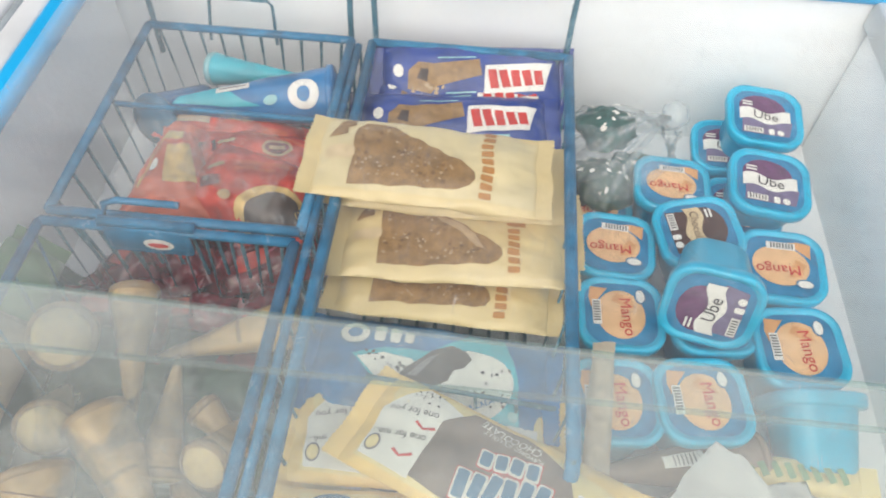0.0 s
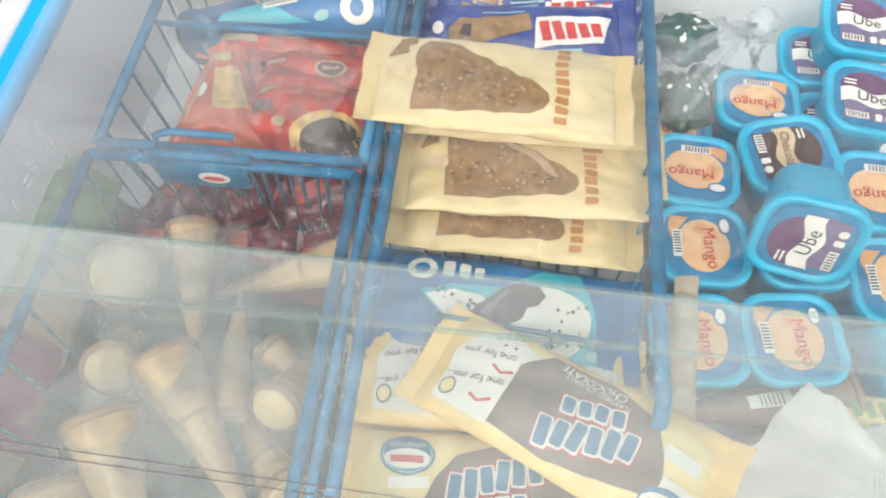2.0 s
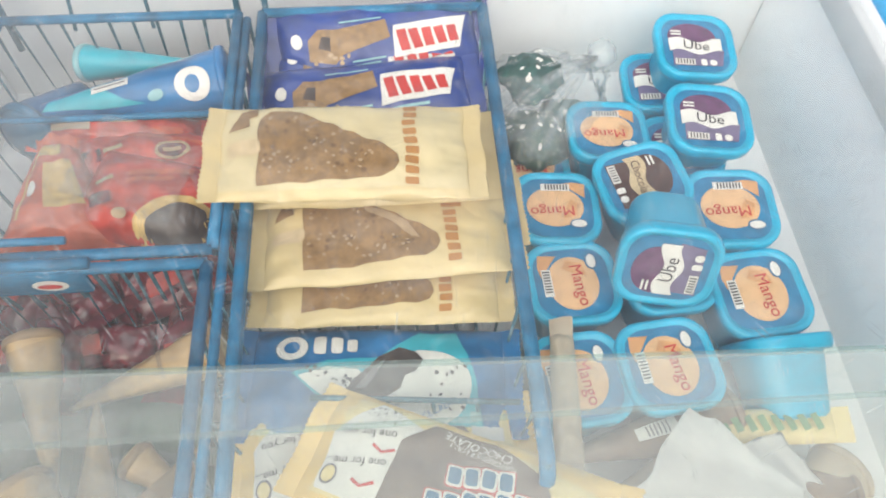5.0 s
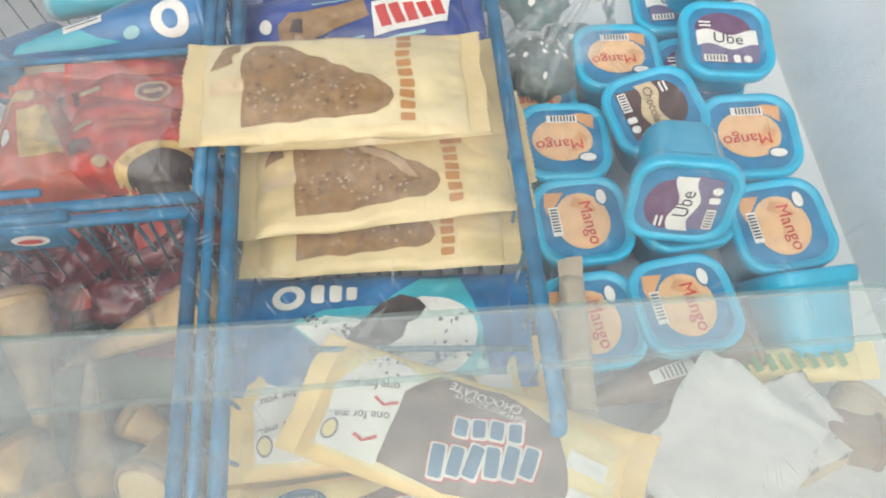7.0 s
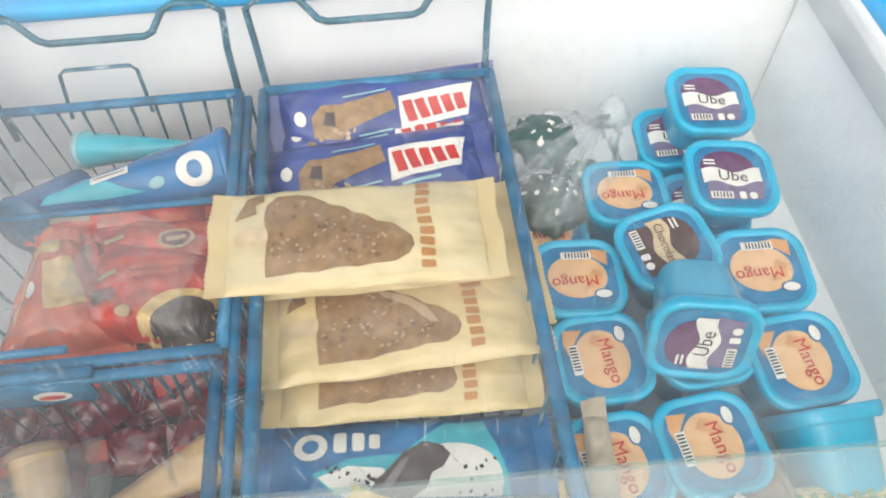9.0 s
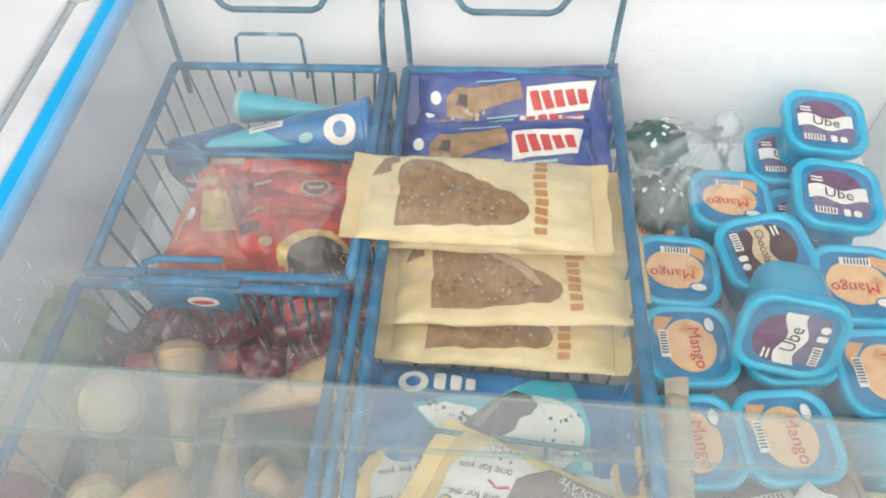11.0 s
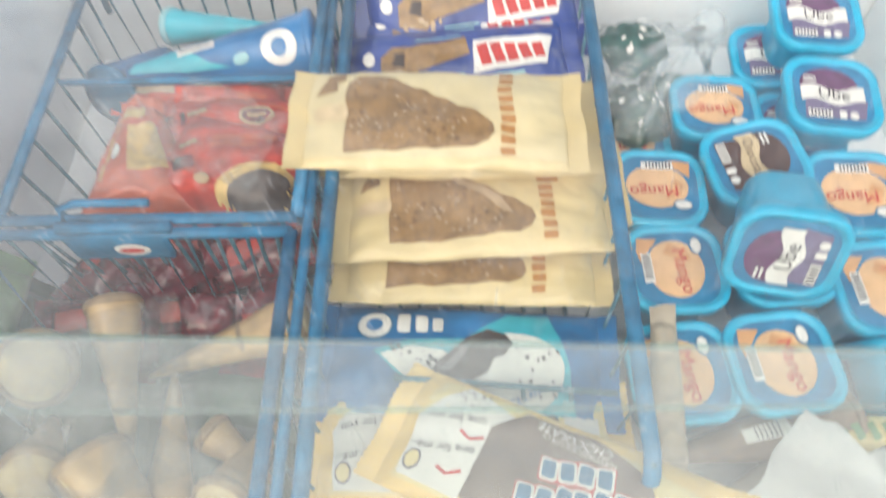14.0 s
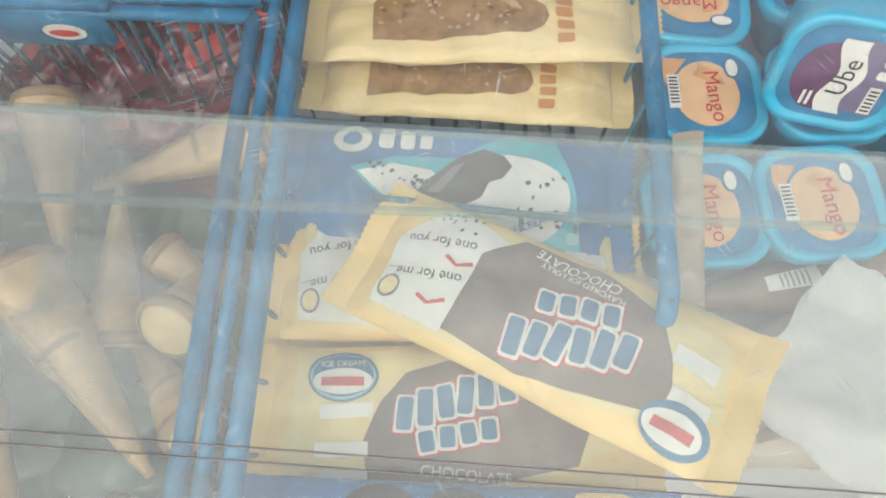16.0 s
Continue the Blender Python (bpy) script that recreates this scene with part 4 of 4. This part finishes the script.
plain_pack("wafer_cone", RED + "under the blue cone", 0.110, 0.046, 0.034, pose(-0.060, 0.532, 0.818, 8, 0, -4), "red_film", 6, (("gold_stripe", bar(0.02, 0.012, 0.05, 0.003, -6), "orange_film"), ("logo_field", ellipse(0.026, 0.001, 0.012, 0.007, 24, 14), "choc_light"), ("logo_bars", ellipse(0.026, 0.001, 0.0095, 0.005, 24, 14), "crimson"), ("logo_blocks", bar(0.026, 0.001, 0.012, 0.0030, 14), "choc_light"), ("small_bars", bar(-0.014, 0.002, 0.014, 0.0030, 20), "choc_light"), ("dark_print", bar(-0.030, -0.004, 0.016, 0.010, 10), "crimson")), "wafer cone", "red wafer cones", 2.4, 0.85)
# the gold bar at the pack's upper edge is a painted highlight
plain_pack("wafer_cone", RED + "with a golden wafer picture", 0.078, 0.078, 0.036, pose(-0.104, 0.496, 0.828, 8, -8, 100), "orange_film", 7, (("gold_print", bar(0.002, -0.006, 0.034, 0.030, 6), "gold"), ("gold_highlight", bar(0.030, 0.004, 0.012, 0.030, 0), "gold"), ("white_mark", ellipse(-0.002, 0.018, 0.005, 0.004), "white_print"), ("gold_stripe", bar(0.008, 0.022, 0.055, 0.0022, -12), "gold")), "wafer cone", "red wafer cones", 2.6, 0.35)
plain_pack("wafer_cone", RED + "with dark chocolate picture", 0.086, 0.066, 0.036, pose(-0.046, 0.492, 0.826, 6, 2, -14), "red_film", 8, (("gold_ring", ellipse(0.026, -0.018, 0.026, 0.019, 28, 20), "gold"), ("chocolate_print", ellipse(0.030, -0.020, 0.022, 0.016, 28, 20), "choc_dark"), ("small_bars", bar(-0.026, 0.002, 0.012, 0.0035, 40), "choc_light"), ("dark_print", bar(-0.024, -0.012, 0.014, 0.008, 30), "crimson"), ("stick_print", bar(0.006, 0.016, 0.040, 0.005, 16), "orange_film"), ("stick_print", bar(0.002, 0.008, 0.030, 0.004, 16), "orange_film"), ("badge_white", ellipse(-0.008, -0.020, 0.005, 0.0035), "choc_light")), "wafer cone", "red wafer cones", 2.2, 0.9)

# wafer cones of the near left basket, each from its cap to its tip
band = (("paper_band", bar(0.014, 0.0, 0.003, 0.03), "cap_rim", 0.0006), ("seam", bar(0.0, 0.012, 0.10, 0.0014), "cap", 0.0008))
WAFER = "tan wafer cone in clear film with a cream paper cap"
spread = (((-0.134, 0.360, 0.826), (-0.148, 0.398, 0.770), 0.0205, 0), ((-0.100, 0.394, 0.826), (-0.080, 0.312, 0.806), 0.0150, 0), ((0.000, 0.394, 0.808), (-0.085, 0.366, 0.796), 0.0170, 1), ((-0.058, 0.292, 0.796), (-0.064, 0.362, 0.812), 0.0140, 0),
          ((-0.094, 0.308, 0.818), (-0.026, 0.228, 0.806), 0.0200, 1), ((-0.024, 0.292, 0.816), (-0.012, 0.345, 0.776), 0.0150, 0), ((-0.128, 0.306, 0.812), (-0.148, 0.352, 0.772), 0.0170, 0), ((-0.040, 0.330, 0.798), (-0.006, 0.306, 0.790), 0.0110, 0),
          ((-0.118, 0.270, 0.820), (-0.072, 0.182, 0.796), 0.0210, 0), ((-0.016, 0.252, 0.796), (-0.060, 0.300, 0.780), 0.0150, 1), ((-0.140, 0.232, 0.808), (-0.100, 0.150, 0.790), 0.0190, 0), ((-0.030, 0.205, 0.802), (-0.080, 0.150, 0.790), 0.0190, 0), ((-0.060, 0.150, 0.800), (-0.110, 0.090, 0.790), 0.0190, 0))
for k, (cap, tip, wide, banded) in enumerate(spread):
    cap, tip = Vector(cap), Vector(tip)
    way = cap - tip
    turn = way.to_track_quat("X", "Z").to_matrix().to_4x4()
    cone(WAFER, Matrix.Translation((cap + tip) / 2) @ turn, "wafer", "cap", way.length, wide, band if banded else (), k, crumple=0.12)
for k, (x, y, a) in enumerate(((-0.120, 0.375, 10), (-0.050, 0.372, -6), (-0.110, 0.318, 80), (-0.060, 0.318, 95), (-0.022, 0.300, 88), (-0.110, 0.250, 20), (-0.050, 0.245, -10), (-0.105, 0.185, 70), (-0.045, 0.180, 100), (-0.110, 0.115, 5), (-0.045, 0.115, -5))):
    plain_pack("ice_cream_bar", "dark green wrapped bar under the wafer cones", 0.066, 0.056, 0.018, pose(x, y, 0.775, 0, 0, a), "shadow_green", 60 + k, (), "ice cream bar", "dark green bars", 1.6)
for k, (x, y, z, turn, roll) in enumerate(((-0.128, 0.405, 0.788, 4, 16), (-0.070, 0.408, 0.790, -5, 20), (-0.026, 0.406, 0.792, 80, -10), (-0.100, 0.400, 0.796, 96, 14))):
    plain_pack("wafer_bar", "crimson crinkled wafer bar pack behind the wafer cones", 0.056, 0.030, 0.020, pose(x, y, z, 0, 0, turn) @ pose(0, 0, 0, roll), "crimson", 130 + k, (("red_print", bar(-0.012, 0.0, 0.018, 0.012, 8), "red_film"),), "wafer bar", "crimson wafer bars", 2.2)

# packs piled between the basket and the wall
SIDE = (("shadow_green", "dark teal"), ("green_bright", "leaf green"), ("peach", "peach coloured"), ("rose", "dull red"), ("tan", "tan"))
for k, (x, y, z, a, f) in enumerate(((-0.183, 0.400, 0.784, 88, 0), (-0.183, 0.330, 0.784, 92, 0), (-0.183, 0.258, 0.784, 88, 0), (-0.183, 0.180, 0.784, 90, 4), (-0.186, 0.402, 0.816, 92, 1), (-0.180, 0.345, 0.816, 88, 2), (-0.182, 0.290, 0.816, 90, 3), (-0.183, 0.220, 0.816, 90, 4))):
    plain_pack("ice_cream_bar", SIDE[f][1] + " wrapped bar wedged beside the basket", 0.058, 0.046, 0.026, pose(x, y, z, 0, 0, a) @ pose(0, 0, 0, 48), SIDE[f][0], 70 + k, (), "ice cream bar", "bars beside the basket", 1.5)

# ---- loose things on the right ----
cone("brown wrapped cone with a barcode sticker", pose(0.250, 0.329, 0.784, 0, 6, 12), "kraft", "tan", 0.12, 0.020, (("barcode_field", bar(0.010, 0.0, 0.026, 0.013, 2), "white_print", 0.0008), *[("barcode_bars", bar(0.004 + 0.0026 * k, 0.0, 0.0010, 0.010, 2), "grey_print", 0.0012) for k in range(6)]), 91, "kraft")
cone("tan wrapped cone lying on the freezer floor", pose(0.236, 0.292, 0.780, 0, 6, 22), "tan", "tan", 0.12, 0.020, (("brown_mark", [(-0.02, -0.006), (0.0, 0.008), (0.012, -0.004)], "kraft", 0.0008),), 92, "tan")
plain_pack("ice_cream_bar", "tan wrapped bar leaning along the basket", 0.080, 0.017, 0.014, pose(0.205, 0.348, 0.818, 0, 3, 84), "tan", 93, (), "ice cream bar", "", 2.4, 0.85)
plain_pack("ice_cream_bar", "cream pack with green print beside the tubs", 0.09, 0.022, 0.014, pose(0.328, 0.331, 0.788, 8, 0, -2), "lemon", 94, tuple(("green_print", bar(-0.034 + 0.008 * k, 0.001, 0.0045, 0.010, 20), "green_bright") for k in range(9)))


for k, (x, y, z, turn, f) in enumerate(((0.235, 0.255, 0.779, 12, "tan"), (0.312, 0.296, 0.780, -8, "kraft"), (0.325, 0.275, 0.779, 30, "tan"), (0.250, 0.215, 0.779, -6, "kraft"), (0.330, 0.215, 0.779, 15, "tan"), (0.255, 0.165, 0.779, 8, "tan"), (0.330, 0.160, 0.779, -20, "kraft"))):
    cone(("tan" if f == "tan" else "brown") + " wrapped cone lying under the papers", pose(x, y, z, 0, 6, turn), f, "tan", 0.11, 0.0195, (("dark_mark", bar(0.010, 0.004, 0.020, 0.010, 8), "kraft" if f == "tan" else "tan", 0.0008),), 150 + k, f, crumple=0.08)


def tissue(m, w, h, seed, label, mat="paper", name="tissue_paper", category="paper", group="crumpled papers", rough=1.0):
    bm = bmesh.new()
    n, grid = 22, {}
    for i in range(n + 1):
        for j in range(n + 1):
            u, v = w * (i / n - 0.5), h * (j / n - 0.5)
            e = 0.004 * noise.noise(Vector((u * 60 + seed, v * 60, 3)))
            fold = 0.006 * abs(((u + v * 0.3) / w * 2.2 + seed * 0.37) % 1 - 0.5)
            grid[i, j] = bm.verts.new((u + e, v + e, fold + 0.006 * rough * noise.noise(Vector((u * 22, v * 22, seed))) + 0.0014 * rough * noise.noise(Vector((u * 90, v * 90, seed)))))
    for i in range(n):
        for j in range(n):
            bm.faces.new((grid[i, j], grid[i + 1, j], grid[i + 1, j + 1], grid[i, j + 1]))
    bmesh.ops.solidify(bm, geom=bm.faces[:], thickness=0.0008)
    ob = part(name, bm, mat, None, label)
    tagged(ob, category=category, group=group)
    ob.matrix_world = m
    return ob


tissue(pose(0.278, 0.2815, 0.808, 4, -4, 50), 0.083, 0.076, 2, "crumpled white tissue paper lying on the cones")
tissue(pose(0.322, 0.296, 0.796, 6, 16, 20), 0.05, 0.05, 5, "small folded white tissue paper")
tissue(pose(0.345, 0.240, 0.786, 2, 8, 75), 0.08, 0.07, 7, "white tissue paper leaning near the freezer wall")


# the first two sheets are added over the red packs to give them highlights
for k, (x, y, z, a, w, h) in enumerate(((-0.105, 0.495, 0.850, 10, 0.06, 0.07), (-0.050, 0.500, 0.852, -20, 0.07, 0.06), (-0.088, 0.335, 0.836, 20, 0.09, 0.10), (-0.050, 0.270, 0.832, -30, 0.08, 0.09), (-0.115, 0.255, 0.832, 50, 0.08, 0.08))):
    tissue(pose(x, y, z, 4, 4, a), w, h, 20 + k, "crinkled clear wrapping film lying over the cones", "film_clear", "wrapping_film", "plastic film", "clear films", 2.2)


def knotted_bag(m):
    ob = thing("plastic_bag", "knotted clear plastic bag holding a dark green wrapped ice", "plastic bag", m=m)
    bm = bmesh.new()
    bmesh.ops.create_icosphere(bm, subdivisions=5, radius=1)
    for v in bm.verts:
        d = v.co.copy()
        pinch = max(0.0, d.x * 0.8 + d.z * 0.5) ** 3
        turn = math.atan2(d.y, d.z - 0.6 * d.x)
        pleat = abs(math.sin(4.5 * turn + 2.0 * noise.noise(d * 2.5))) * (0.5 + 0.5 * d.x) * 0.13
        crumple = 1 + 0.16 * noise.noise(d * 2.1) + 0.09 * noise.noise(d * 6) + 0.06 * abs(noise.noise(d * 13)) - pleat
        v.co = Vector((d.x * 0.055 * (1 + 0.25 * pinch), d.y * 0.058 * (1 - 0.55 * pinch), d.z * 0.036 * (1 - 0.3 * pinch))) * crumple
    part("film", bm, "bag", ob)
    bm = bmesh.new()
    bmesh.ops.create_icosphere(bm, subdivisions=3, radius=0.011)
    for v in bm.verts:
        v.co = v.co * (1 + 0.4 * noise.noise(v.co * 200)) + Vector((0.054, 0.001, 0.030))
    part("knot", bm, "bag_fold", ob, "twisted white knot")
    # folds of film gathered at the knot
    rng = random.Random(8)
    for k in range(5):
        a = 2.78 + 0.19 * k + 0.06 * math.sin(k * 2.3)
        far = Vector((0.054 + 0.098 * math.cos(a), 0.090 * math.sin(a) - 0.004, 0.004))
        near = Vector((0.050, 0.001, 0.028))
        side = Vector((-math.sin(a), math.cos(a), 0))
        bm, rows = bmesh.new(), []
        for i in range(15):
            s = i / 14
            mid = near.lerp(far, s * rng.uniform(0.97, 1.0)) + Vector((0, 0, 0.030 * s * (1 - s) * 2 + 0.002 * noise.noise(Vector((s * 6, k, 1)))))
            wide = (0.0014 + 0.0042 * s * (1 - 0.8 * s)) * (1 + 0.4 * noise.noise(Vector((s * 5, k, 4))))
            rows.append([bm.verts.new(mid + side * wide * e + Vector((0, 0, 0.003 * (1 - abs(e))))) for e in (-1, -0.4, 0, 0.4, 1)])
        for p, q in zip(rows, rows[1:]):
            for j in range(4):
                bm.faces.new((p[j], q[j], q[j + 1], p[j + 1]))
        bmesh.ops.solidify(bm, geom=bm.faces[:], thickness=0.0004)
        part("fold", bm, "bag_fold", ob)
    for name, c, r, mat in (("green_wrap", (0.000, 0.018, 0.020), 0.023, "green"), ("white_wrap", (0.022, 0.026, 0.014), 0.008, "white_print"), ("teal_wrap", (-0.026, -0.020, 0.000), 0.026, "shadow_green"), ("teal_wrap", (0.010, -0.018, -0.004), 0.024, "green")):
        bm = bmesh.new()
        bmesh.ops.create_icosphere(bm, subdivisions=4, radius=r)
        for v in bm.verts:
            v.co = Vector((v.co.x, v.co.y, v.co.z * 0.6)) * (1 + 0.35 * noise.noise(v.co * 70 + Vector(c) * 50) + 0.12 * noise.noise(v.co * 240)) + Vector(c)
        wrap = part(name, bm, mat, ob)
        if mat != "white_print":
            rng = random.Random(len(name) + int(c[0] * 1000))
            dots = spots(rng, lambda q: (c[0] + q.uniform(-0.7, 0.7) * r, c[1] + q.uniform(-0.7, 0.7) * r), 14, 0.0008, 0.0026)
            printed("white_flecks", dots, "white_print", wrap, lambda u, v: (u, v, c[2] + 0.75 * math.sqrt(max(0.0, r * r - (u - c[0]) ** 2 - (v - c[1]) ** 2))), 0.0035)
    return ob


knotted_bag(pose(0.230, 0.592, 0.790, 0, 0, 30))
